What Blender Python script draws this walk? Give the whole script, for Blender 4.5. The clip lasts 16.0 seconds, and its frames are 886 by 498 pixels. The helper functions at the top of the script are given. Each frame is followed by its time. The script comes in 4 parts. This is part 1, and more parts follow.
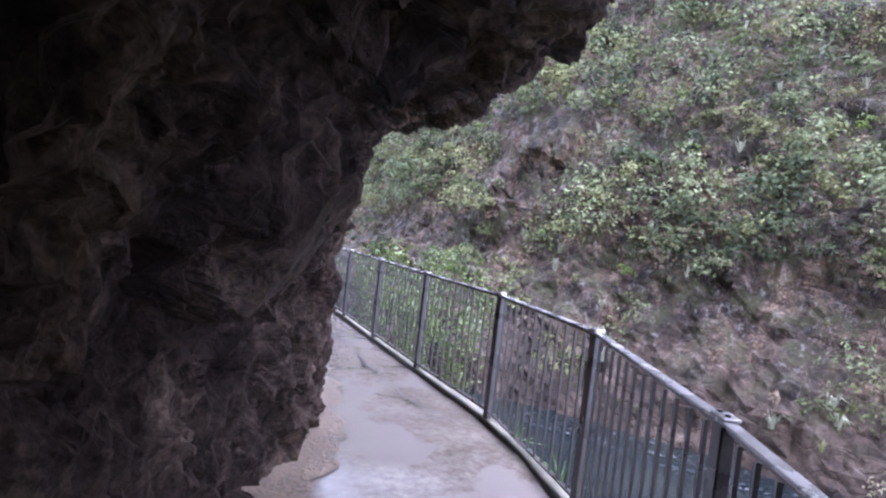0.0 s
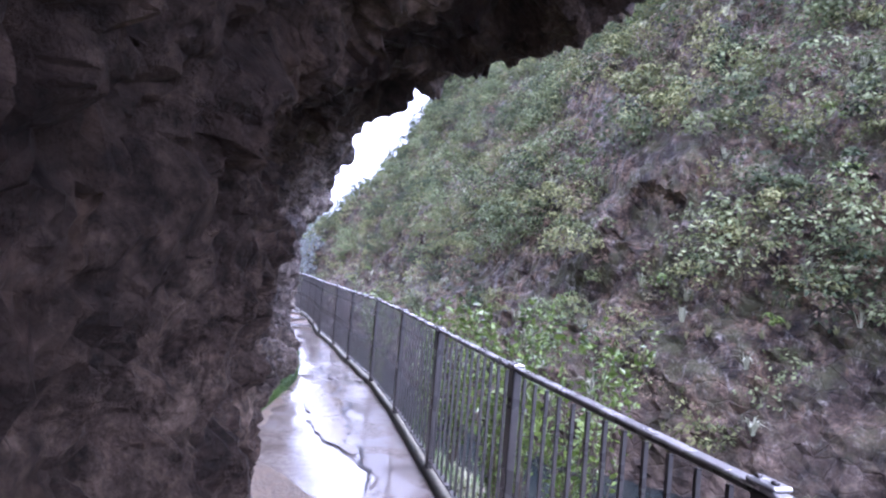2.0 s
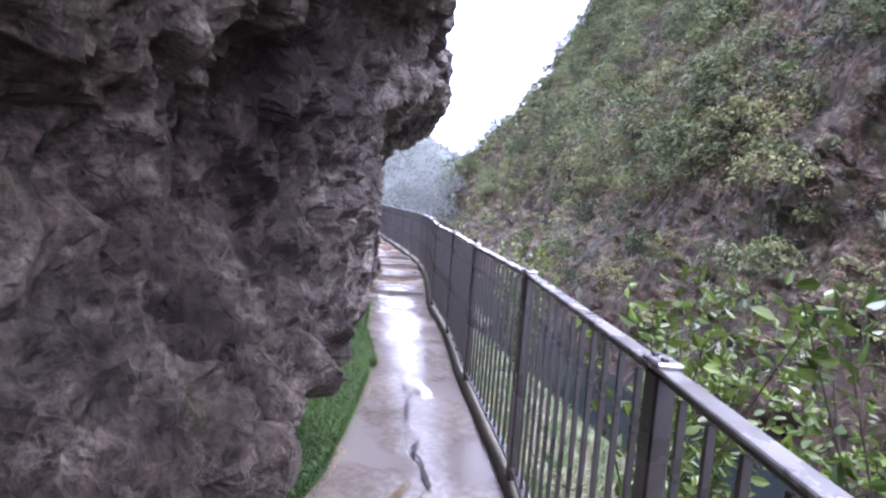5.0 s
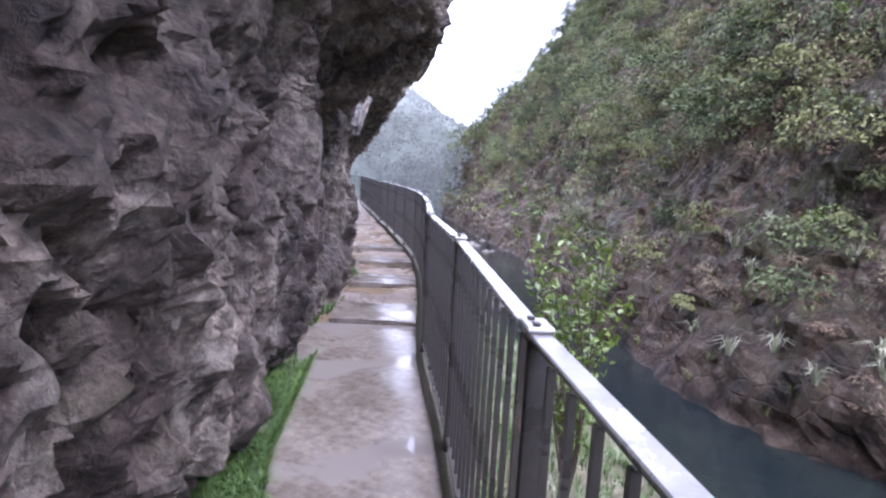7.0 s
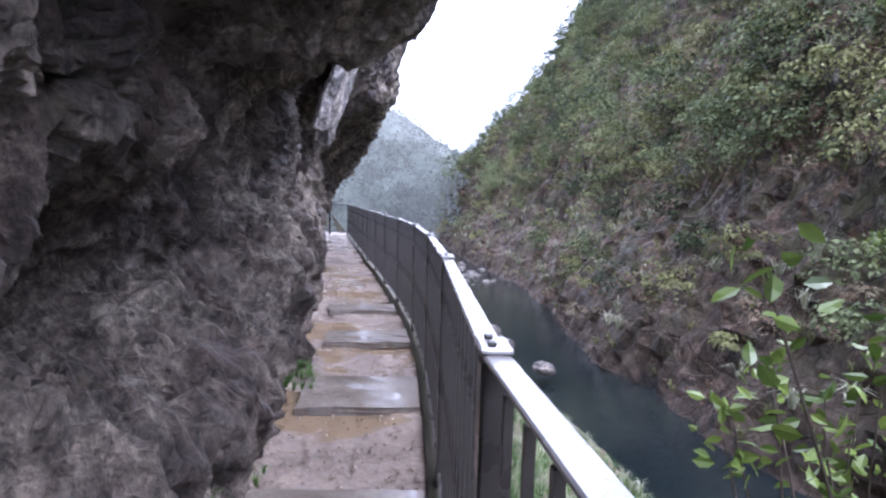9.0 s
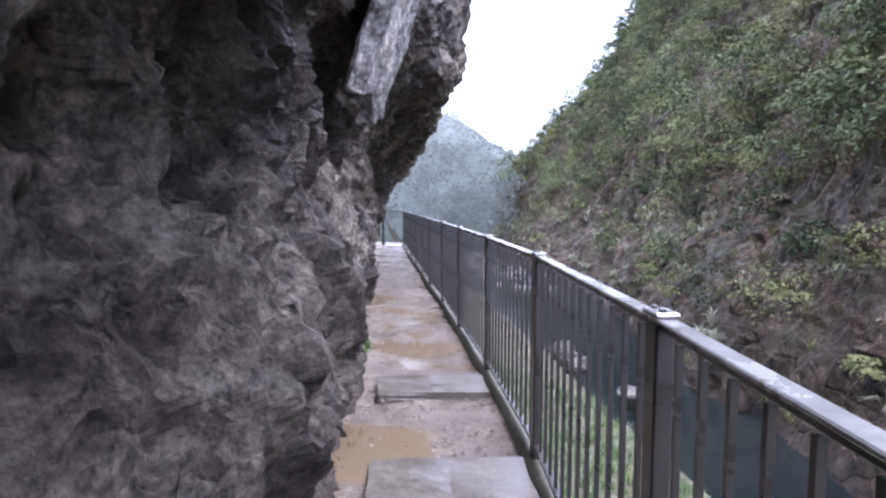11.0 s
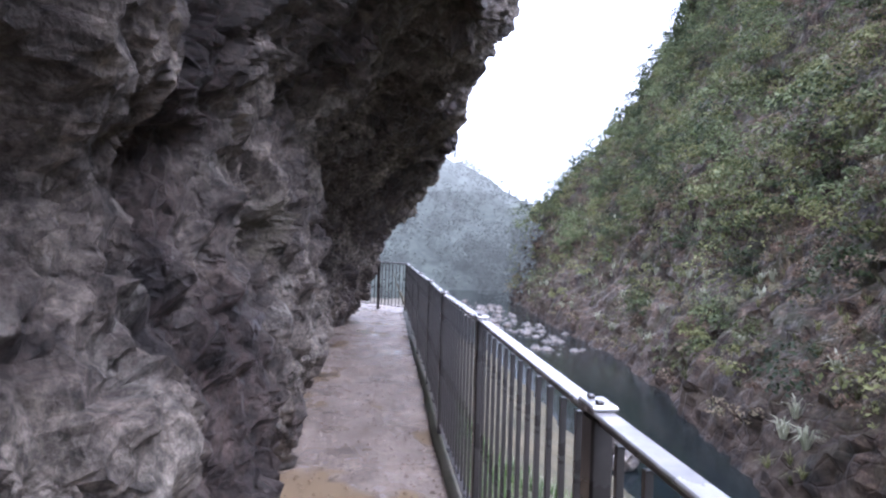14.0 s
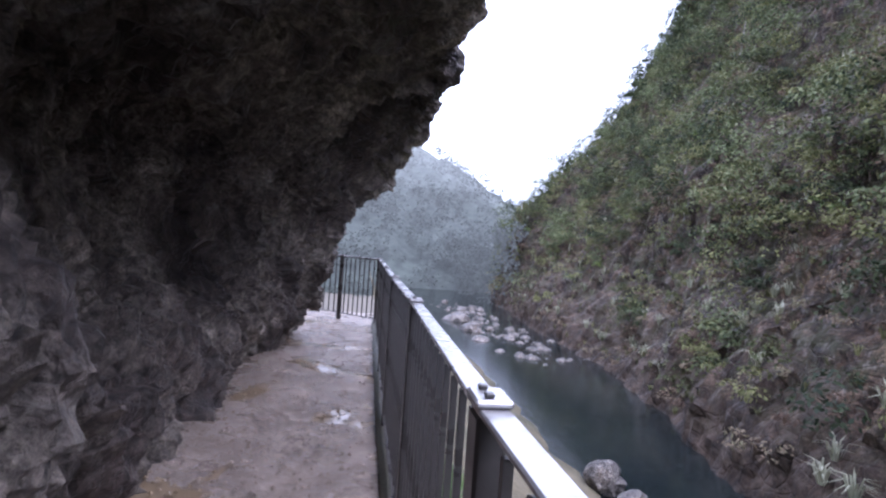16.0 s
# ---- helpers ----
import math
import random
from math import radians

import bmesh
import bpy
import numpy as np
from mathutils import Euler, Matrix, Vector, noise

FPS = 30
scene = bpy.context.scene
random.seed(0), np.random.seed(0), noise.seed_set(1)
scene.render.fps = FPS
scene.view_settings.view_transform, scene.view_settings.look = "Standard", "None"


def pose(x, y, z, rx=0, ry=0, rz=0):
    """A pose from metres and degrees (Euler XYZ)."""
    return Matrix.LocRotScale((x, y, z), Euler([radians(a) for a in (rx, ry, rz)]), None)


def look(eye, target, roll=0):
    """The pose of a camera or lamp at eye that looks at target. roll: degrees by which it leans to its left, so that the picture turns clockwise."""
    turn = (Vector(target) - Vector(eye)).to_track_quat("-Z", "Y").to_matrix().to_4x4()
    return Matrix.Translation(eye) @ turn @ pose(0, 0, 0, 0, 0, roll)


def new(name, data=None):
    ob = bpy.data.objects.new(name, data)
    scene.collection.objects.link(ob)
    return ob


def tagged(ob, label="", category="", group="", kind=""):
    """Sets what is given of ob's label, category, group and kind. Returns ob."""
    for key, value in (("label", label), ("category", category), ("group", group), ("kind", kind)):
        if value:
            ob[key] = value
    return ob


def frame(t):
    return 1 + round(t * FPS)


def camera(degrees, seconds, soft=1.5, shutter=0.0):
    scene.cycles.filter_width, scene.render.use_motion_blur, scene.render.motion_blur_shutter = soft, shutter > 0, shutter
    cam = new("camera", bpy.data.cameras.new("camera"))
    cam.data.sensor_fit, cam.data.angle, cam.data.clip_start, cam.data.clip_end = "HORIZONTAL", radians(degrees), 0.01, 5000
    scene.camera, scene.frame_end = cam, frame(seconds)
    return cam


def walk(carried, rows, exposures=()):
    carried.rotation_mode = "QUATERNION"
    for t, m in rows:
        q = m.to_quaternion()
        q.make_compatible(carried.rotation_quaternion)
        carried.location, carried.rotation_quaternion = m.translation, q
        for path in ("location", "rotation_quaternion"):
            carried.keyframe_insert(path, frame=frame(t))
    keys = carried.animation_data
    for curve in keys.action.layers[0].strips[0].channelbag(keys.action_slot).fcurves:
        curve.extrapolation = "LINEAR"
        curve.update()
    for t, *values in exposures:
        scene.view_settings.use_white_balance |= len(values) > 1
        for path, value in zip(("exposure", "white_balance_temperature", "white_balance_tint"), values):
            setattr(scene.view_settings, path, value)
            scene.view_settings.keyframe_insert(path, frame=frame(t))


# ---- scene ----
cam = camera(74.8, 16.0, soft=2.3)
PATH = [
    (0, (2.959, -0.743, 1.472), (2.631, 1.229, 1.411), 6.7),
    (0.5, (2.851, 0.033, 1.45), (2.378, 1.975, 1.379), 4.3),
    (1, (2.729, 0.815, 1.462), (2.132, 2.719, 1.326), 2.0),
    (1.5, (2.545, 1.569, 1.439), (1.893, 3.456, 1.312), 3.4),
    (2, (2.419, 2.372, 1.452), (1.741, 4.252, 1.525), 5.0),
    (2.5, (2.138, 3.018, 1.437), (1.303, 4.835, 1.468), 4.4),
    (3, (1.794, 3.744, 1.411), (0.842, 5.502, 1.386), 2.1),
    (3.5, (1.391, 4.415, 1.362), (0.318, 6.1, 1.269), 2.0),
    (4, (1.101, 5.231, 1.331), (0.111, 6.963, 1.189), 3.9),
    (4.5, (0.788, 5.805, 1.336), (-0.288, 7.484, 1.187), 5.0),
    (7, (-1.202, 8.974, 1.32), (-2.311, 10.619, 1.058), 3.1),
    (7.5, (-1.662, 9.617, 1.31), (-2.775, 11.267, 1.11), 3.1),
    (8, (-2.141, 10.226, 1.287), (-3.248, 11.882, 1.104), 1.7),
    (8.5, (-2.656, 10.894, 1.295), (-3.741, 12.564, 1.111), 1.3),
    (9, (-3.117, 11.464, 1.274), (-4.222, 13.122, 1.104), 1.7),
    (9.5, (-3.627, 12.062, 1.266), (-4.814, 13.661, 1.088), 0.1),
    (12, (-5.853, 14.363, 1.296), (-7.151, 15.88, 1.176), 1.7),
    (12.5, (-6.392, 15.039, 1.302), (-7.692, 16.559, 1.27), 3.9),
    (13, (-6.937, 15.748, 1.312), (-8.201, 17.298, 1.289), 3.3),
    (13.5, (-7.4, 16.304, 1.304), (-8.606, 17.899, 1.267), 3.2),
    (14, (-7.947, 16.875, 1.337), (-9.24, 18.4, 1.34), 1.8),
    (14.5, (-8.501, 17.379, 1.306), (-9.823, 18.88, 1.273), 1.4),
    (15, (-8.989, 17.937, 1.308), (-10.31, 19.439, 1.329), 1.3),
    (15.5, (-9.516, 18.511, 1.279), (-10.812, 20.034, 1.273), 1.3),
    (16, (-10.163, 19.348, 1.245), (-11.404, 20.916, 1.246), 4.1),
]
walk(cam, [(t, look(eye, target, roll)) for t, eye, target, roll in PATH],
     [(0, 1.5, 5350, 32), (1.5, 1.35, 5200, 34), (2.5, 1.25, 5200, 36), (4.0, 1.14, 5400, 34), (7, 0.84, 5600, 29), (9, 0.66, 5500, 26), (12.5, 0.7, 5500, 24), (14.5, 0.53, 5500, 25), (15.5, 0.4, 5500, 27), (16, 0.26, 5450, 28)])

SKY_STRENGTH, SUN_STRENGTH = 0.36, 1.5

# ---- light ----
world = bpy.data.worlds.new("world")
scene.world = world
world.use_nodes = True
wt = world.node_tree
sky = wt.nodes.new("ShaderNodeTexSky")
sky.sky_type, sky.sun_disc = "NISHITA", False
sky.sun_elevation, sky.sun_rotation = radians(62), radians(70)
sky.dust_density, sky.air_density = 6.0, 1.0
grey = wt.nodes.new("ShaderNodeHueSaturation")
grey.inputs["Saturation"].default_value = 0.18
veil = wt.nodes.new("ShaderNodeMix")
veil.data_type = "RGBA"
veil.inputs[0].default_value = 0.6
veil.inputs[7].default_value = (8.3, 9.0, 10.1, 1)
wt.links.new(sky.outputs[0], grey.inputs["Color"])
wt.links.new(grey.outputs[0], veil.inputs[6])
wt.links.new(veil.outputs[2], wt.nodes["Background"].inputs[0])
wt.nodes["Background"].inputs[1].default_value = SKY_STRENGTH

sun = new("sun", bpy.data.lights.new("sun", "SUN"))
sun.data.energy, sun.data.angle, sun.data.color = SUN_STRENGTH, radians(40), (0.97, 0.98, 1.0)
sun.matrix_world = look((30, 20, 60), (0, 10, 0))

# ---- materials ----
def tree(name, rough=0.8, metal=0.0):
    m = bpy.data.materials.new(name)
    m.use_nodes = True
    nt = m.node_tree
    b = nt.nodes["Principled BSDF"]
    b.inputs["Roughness"].default_value = rough
    b.inputs["Metallic"].default_value = metal
    return m, nt, b


def coords(nt, scale=(1, 1, 1)):
    tc = nt.nodes.new("ShaderNodeTexCoord")
    mp = nt.nodes.new("ShaderNodeMapping")
    mp.inputs["Scale"].default_value = scale
    nt.links.new(tc.outputs["Object"], mp.inputs["Vector"])
    return mp.outputs[0]


def nz(nt, vec, scale, detail=6, rough=0.6, distort=0.0):
    n = nt.nodes.new("ShaderNodeTexNoise")
    n.inputs["Scale"].default_value, n.inputs["Detail"].default_value = scale, detail
    n.inputs["Roughness"].default_value, n.inputs["Distortion"].default_value = rough, distort
    nt.links.new(vec, n.inputs["Vector"])
    return n.outputs[0]


def ramp(nt, fac, stops):
    r = nt.nodes.new("ShaderNodeValToRGB")
    e = r.color_ramp.elements
    while len(e) < len(stops):
        e.new(0.5)
    for el, (p, c) in zip(e, stops):
        el.position = p
        el.color = (*c, 1) if isinstance(c, tuple) else (c, c, c, 1)
    nt.links.new(fac, r.inputs[0])
    return r.outputs[0]


def mixc(nt, fac, a, b, mode="MIX"):
    x = nt.nodes.new("ShaderNodeMix")
    x.data_type, x.blend_type = "RGBA", mode
    for sock, v in ((x.inputs[0], fac), (x.inputs[6], a), (x.inputs[7], b)):
        if isinstance(v, (int, float)):
            sock.default_value = v
        elif isinstance(v, tuple):
            sock.default_value = (*v, 1)
        else:
            nt.links.new(v, sock)
    return x.outputs[2]


def bump(nt, bsdf, height, strength, dist):
    b = nt.nodes.new("ShaderNodeBump")
    b.inputs["Strength"].default_value, b.inputs["Distance"].default_value = strength, dist
    nt.links.new(height, b.inputs["Height"])
    nt.links.new(b.outputs[0], bsdf.inputs["Normal"])


def rock_material(name, stops, moss=(0.07, 0.085, 0.03), moss_at=0.62, scale=1.0, wet=(0.36, 0.8), cracks=0.7, chalk=0.55):
    m, nt, b = tree(name)
    v = coords(nt)
    tall = coords(nt, (1.0, 1.0, 0.35))
    base = ramp(nt, nz(nt, v, 2.2 * scale, 11, 0.74, 0.15), stops)
    speck = ramp(nt, nz(nt, v, 12 * scale, 9, 0.75), [(0.36, 0.15), (0.5, 0.85), (0.64, 2.0)])
    speck = mixc(nt, 1.0, speck, ramp(nt, nz(nt, v, 38 * scale, 6, 0.7), [(0.35, 0.55), (0.65, 1.45)]), "MULTIPLY")
    col = mixc(nt, 1.0, base, speck, "MULTIPLY")
    broad = ramp(nt, nz(nt, v, 0.7 * scale, 3, 0.5), [(0.35, (0.46, 0.44, 0.42)), (0.5, (0.86, 0.82, 0.77)), (0.65, (1.45, 1.33, 1.18))])
    col = mixc(nt, 1.0, col, broad, "MULTIPLY")
    streak = ramp(nt, nz(nt, tall, 3.0 * scale, 9, 0.7, 0.1), [(0.36, (0.3, 0.27, 0.27)), (0.55, (1.0, 1.0, 1.0))])
    col = mixc(nt, 0.85, col, streak, "MULTIPLY")
    warp = mixc(nt, 0.12, v, nt.nodes.new("ShaderNodeTexNoise").outputs["Color"], "LINEAR_LIGHT")
    vo = nt.nodes.new("ShaderNodeTexVoronoi")
    vo.feature = "DISTANCE_TO_EDGE"
    vo.inputs["Scale"].default_value = 2.2 * scale
    nt.links.new(warp, vo.inputs["Vector"])
    crack = ramp(nt, vo.outputs["Distance"], [(0.0, 0.25), (0.07, 1.0)])
    col = mixc(nt, cracks, col, crack, "MULTIPLY")
    mossf = ramp(nt, nz(nt, v, 1.3 * scale, 9, 0.75), [(moss_at, 0.0), (moss_at + 0.14, 0.7)])
    col = mixc(nt, mossf, col, moss)
    rust = ramp(nt, nz(nt, tall, 0.9 * scale, 8, 0.7, 0.1), [(0.6, 0.0), (0.72, 0.55)])
    col = mixc(nt, rust, col, (0.2, 0.115, 0.06))
    pale = ramp(nt, nz(nt, tall, 5.0 * scale, 12, 0.8, 0.1), [(0.54, 0.0), (0.66, chalk)])
    col = mixc(nt, pale, col, (0.43, 0.39, 0.345))
    nt.links.new(col, b.inputs["Base Color"])
    nt.links.new(ramp(nt, nz(nt, tall, 2.3 * scale, 5), [(0.38, wet[0]), (0.58, wet[1])]), b.inputs["Roughness"])
    rough = mixc(nt, 0.35, mixc(nt, 0.3, nz(nt, v, 9 * scale, 12, 0.8, 0.3), nz(nt, v, 30 * scale, 6, 0.8)), crack)
    bump(nt, b, rough, 1.0, 0.09 / scale)
    return m


def along(nt, vec, axis, a, b, grain=0.9):
    """0 to 1 from a to b along an axis, with a ragged border."""
    sep = nt.nodes.new("ShaderNodeSeparateXYZ")
    nt.links.new(vec, sep.inputs[0])
    span = nt.nodes.new("ShaderNodeMapRange")
    span.inputs["From Min"].default_value, span.inputs["From Max"].default_value = a, b
    nt.links.new(sep.outputs[axis], span.inputs["Value"])
    return ramp(nt, mixc(nt, 0.4, span.outputs[0], nz(nt, vec, grain, 7, 0.65)), [(0.25, 0.0), (0.75, 1.0)])


def cliff_material(name):
    """Broken grey-brown rock: blocks of differing tone, pits, pale and green lichen, damp runs and rust."""
    m, nt, b = tree(name)
    v = coords(nt)
    tall = coords(nt, (1.0, 1.0, 0.5))
    n = nt.nodes.new("ShaderNodeTexNoise")
    n.inputs["Scale"].default_value, n.inputs["Detail"].default_value = 3.2, 8
    nt.links.new(v, n.inputs["Vector"])
    warp = mixc(nt, 0.3, v, n.outputs["Color"], "LINEAR_LIGHT")
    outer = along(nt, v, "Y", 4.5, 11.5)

    def cells(scale, out):
        vo = nt.nodes.new("ShaderNodeTexVoronoi")
        vo.inputs["Scale"].default_value = scale
        nt.links.new(warp, vo.inputs["Vector"])
        return vo.outputs[out]

    col = ramp(nt, nz(nt, v, 1.25, 9, 0.66), [(0.32, (0.036, 0.028, 0.025)), (0.45, (0.103, 0.083, 0.068)), (0.55, (0.182, 0.153, 0.124)), (0.68, (0.3, 0.262, 0.215))])
    col = mixc(nt, 0.45, col, ramp(nt, cells(3.4, "Color"), [(0.2, 0.5), (0.8, 1.35)]), "MULTIPLY")
    col = mixc(nt, 0.35, col, ramp(nt, cells(8.5, "Color"), [(0.2, 0.55), (0.8, 1.35)]), "MULTIPLY")
    fine = nz(nt, v, 15, 9, 0.72)
    grain = nz(nt, v, 55, 5, 0.7)
    col = mixc(nt, 1.0, col, ramp(nt, fine, [(0.36, 0.3), (0.5, 0.95), (0.64, 1.75)]), "MULTIPLY")
    col = mixc(nt, 0.8, col, ramp(nt, grain, [(0.35, 0.6), (0.65, 1.4)]), "MULTIPLY")
    pale = ramp(nt, nz(nt, v, 3.6, 11, 0.76), [(0.55, 0.0), (0.63, 0.6)])
    col = mixc(nt, pale, col, ramp(nt, fine, [(0.35, (0.15, 0.135, 0.112)), (0.6, (0.38, 0.35, 0.3))]))
    # brown, lichen-free rock towards low Y, also painted darker for the tunnel's shade
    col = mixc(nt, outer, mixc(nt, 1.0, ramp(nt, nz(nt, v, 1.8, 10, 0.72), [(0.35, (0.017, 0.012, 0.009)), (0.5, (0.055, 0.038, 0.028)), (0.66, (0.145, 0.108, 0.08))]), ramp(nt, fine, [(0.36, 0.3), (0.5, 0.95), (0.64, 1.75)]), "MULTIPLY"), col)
    moss = ramp(nt, nz(nt, v, 1.9, 9, 0.7), [(0.58, 0.0), (0.7, 0.55)])
    col = mixc(nt, moss, col, (0.085, 0.08, 0.036))
    rust = ramp(nt, nz(nt, tall, 0.8, 8, 0.68), [(0.6, 0.0), (0.72, 0.5)])
    col = mixc(nt, rust, col, (0.12, 0.07, 0.038))
    damp = nz(nt, tall, 1.15, 7, 0.62)
    col = mixc(nt, 1.0, col, ramp(nt, damp, [(0.4, (0.34, 0.3, 0.31)), (0.57, (1.0, 1.0, 1.0))]), "MULTIPLY")
    pits = ramp(nt, cells(11.0, "Distance"), [(0.05, 0.0), (0.4, 1.0)])
    nt.links.new(col, b.inputs["Base Color"])
    nt.links.new(ramp(nt, damp, [(0.4, 0.28), (0.54, 0.8)]), b.inputs["Roughness"])
    nt.links.new(ramp(nt, outer, [(0.0, 0.16), (1.0, 0.42)]), b.inputs["Specular IOR Level"])
    bump(nt, b, mixc(nt, 0.3, mixc(nt, 0.35, fine, grain), pits), 1.0, 0.06)
    return m


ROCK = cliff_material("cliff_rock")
SLAB = rock_material("pale_rock", [(0.3, (0.42, 0.42, 0.44)), (0.55, (0.66, 0.66, 0.68)), (0.8, (0.78, 0.77, 0.78))], moss_at=0.85, wet=(0.15, 0.4), cracks=0.3, chalk=0.3)
BOULDER = rock_material("river_rock", [(0.3, (0.09, 0.083, 0.078)), (0.55, (0.2, 0.187, 0.175)), (0.8, (0.32, 0.3, 0.28))], moss_at=0.72, scale=1.5, cracks=0.2)
HILL = rock_material("hill_rock", [(0.36, (0.013, 0.01, 0.008)), (0.48, (0.058, 0.04, 0.029)), (0.58, (0.13, 0.095, 0.07)), (0.7, (0.25, 0.205, 0.165))],
                     moss=(0.055, 0.056, 0.024), moss_at=0.46, scale=0.6, cracks=0.0, chalk=0.5)
hn = HILL.node_tree
hb = hn.nodes["Principled BSDF"]
hv = coords(hn)
rusty = ramp(hn, nz(hn, hv, 0.9, 9, 0.7), [(0.36, (0.012, 0.01, 0.008)), (0.5, (0.055, 0.037, 0.026)), (0.64, (0.13, 0.095, 0.07)), (0.74, (0.3, 0.27, 0.24))])
hn.links.new(mixc(hn, along(hn, hv, "Z", -6.5, -0.5), rusty, hb.inputs["Base Color"].links[0].from_socket), hb.inputs["Base Color"])
hb.inputs["Specular IOR Level"].default_value = 0.2


def plain(name, lo, hi, scale, rough, metal=0.0, bumpy=0.3, dist=0.01, detail=8, stretch=(1, 1, 1)):
    m, nt, b = tree(name, rough[0], metal)
    v = coords(nt, stretch)
    f = nz(nt, v, scale, detail, 0.65, 0.3)
    f2 = nz(nt, v, scale * 9, 5, 0.6)
    col = ramp(nt, f, [(0.3, lo), (0.7, hi)])
    nt.links.new(mixc(nt, 0.5, col, ramp(nt, f2, [(0.3, 0.6), (0.7, 1.3)]), "MULTIPLY"), b.inputs["Base Color"])
    nt.links.new(ramp(nt, f, [(0.35, rough[0]), (0.65, rough[1])]), b.inputs["Roughness"])
    bump(nt, b, f2, bumpy, dist)
    return m


def wet_ground(name, lo, hi, scale, rough, water, level, bumpy, dist):
    """Ground with shallow standing water in its hollows."""
    m, nt, b = tree(name)
    v = coords(nt)
    f = nz(nt, v, scale, 9, 0.68, 0.4)
    f2 = nz(nt, v, scale * 11, 7, 0.68)
    col = mixc(nt, 0.65, ramp(nt, f, [(0.3, lo), (0.7, hi)]), ramp(nt, f2, [(0.3, 0.45), (0.7, 1.45)]), "MULTIPLY")
    pool = ramp(nt, nz(nt, v, 0.95, 5, 0.55, 0.6), [(level, 0.0), (level + 0.035, 1.0)])
    col = mixc(nt, pool, col, water)
    nt.links.new(col, b.inputs["Base Color"])
    damp = ramp(nt, nz(nt, v, 2.1, 6, 0.6), [(0.38, rough[0]), (0.62, rough[1])])
    nt.links.new(mixc(nt, pool, damp, (0.02, 0.02, 0.02)), b.inputs["Roughness"])
    still = mixc(nt, pool, f2, mixc(nt, 0.08, (0.5, 0.5, 0.5), nz(nt, v, 22, 3)))
    bump(nt, b, still, bumpy, dist)
    return m


CONCRETE = wet_ground("wet_concrete", (0.115, 0.095, 0.075), (0.27, 0.235, 0.2), 1.6, (0.04, 0.2), (0.22, 0.195, 0.175), 0.515, 0.22, 0.01)
GRAVEL = wet_ground("wet_gravel", (0.14, 0.105, 0.08), (0.36, 0.285, 0.23), 2.4, (0.12, 0.5), (0.22, 0.16, 0.1), 0.54, 0.8, 0.03)
KERB = plain("mossy_kerb", (0.05, 0.055, 0.028), (0.2, 0.18, 0.14), 3.0, (0.4, 0.8))
STEEL = plain("painted_steel", (0.025, 0.022, 0.021), (0.075, 0.066, 0.06), 3.0, (0.2, 0.45), metal=0.0, bumpy=0.1)
RAIL = plain("wet_rail", (0.29, 0.28, 0.27), (0.5, 0.49, 0.48), 2.0, (0.12, 0.35), metal=0.4, bumpy=0.1)
EARTH = plain("bank_earth", (0.05, 0.05, 0.025), (0.16, 0.13, 0.08), 0.6, (0.7, 0.95), bumpy=0.8, dist=0.08)
SAND = plain("river_bed", (0.08, 0.07, 0.05), (0.18, 0.155, 0.12), 0.5, (0.6, 0.9), bumpy=0.6, dist=0.05)
WOOD = plain("bark", (0.05, 0.035, 0.025), (0.14, 0.11, 0.085), 6.0, (0.7, 0.9))

PUDDLE, nt_, b_ = tree("puddle_water", 0.03)
b_.inputs["Base Color"].default_value = (0.15, 0.112, 0.068, 1)
b_.inputs["IOR"].default_value = 1.33
bump(nt_, b_, nz(nt_, coords(nt_), 17, 3), 0.35, 0.015)
RIVER, nt_, b_ = tree("river_water", 0.06)
nt_.links.new(ramp(nt_, nz(nt_, coords(nt_), 0.16, 4), [(0.35, (0.006, 0.01, 0.012)), (0.7, (0.022, 0.026, 0.022))]), b_.inputs["Base Color"])
b_.inputs["IOR"].default_value = 1.33
bump(nt_, b_, nz(nt_, coords(nt_), 2.6, 5, 0.6, 0.5), 0.2, 0.08)


def leaf_material(name, dark, light, rough=0.45, mix_big=0.5, by_plant=False):
    m, nt, b = tree(name, rough)
    g = nt.nodes.new("ShaderNodeNewGeometry")
    if by_plant:
        b.inputs["Specular IOR Level"].default_value = 0.15
        tone = nt.nodes.new("ShaderNodeAttribute")
        tone.attribute_name = "tone"
        big = tone.outputs["Fac"]
    else:
        big = ramp(nt, nz(nt, coords(nt), 0.55, 3), [(0.35, 0.0), (0.65, 1.0)])
    f = mixc(nt, mix_big, ramp(nt, g.outputs["Random Per Island"], [(0.0, 0.0), (1.0, 1.0)]), big)
    stops = [(0.12, dark), (0.88, light)] if len(dark) == 3 else [(0.12 + 0.76 * k / (len(dark) - 1), c) for k, c in enumerate(dark)]
    nt.links.new(ramp(nt, f, stops), b.inputs["Base Color"])
    glow = nt.nodes.new("ShaderNodeBsdfTranslucent")
    both = nt.nodes.new("ShaderNodeMixShader")
    both.inputs[0].default_value = 0.22
    nt.links.new(b.inputs["Base Color"].links[0].from_socket, glow.inputs[0])
    nt.links.new(b.outputs[0], both.inputs[1])
    nt.links.new(glow.outputs[0], both.inputs[2])
    nt.links.new(both.outputs[0], nt.nodes["Material Output"].inputs[0])
    return m


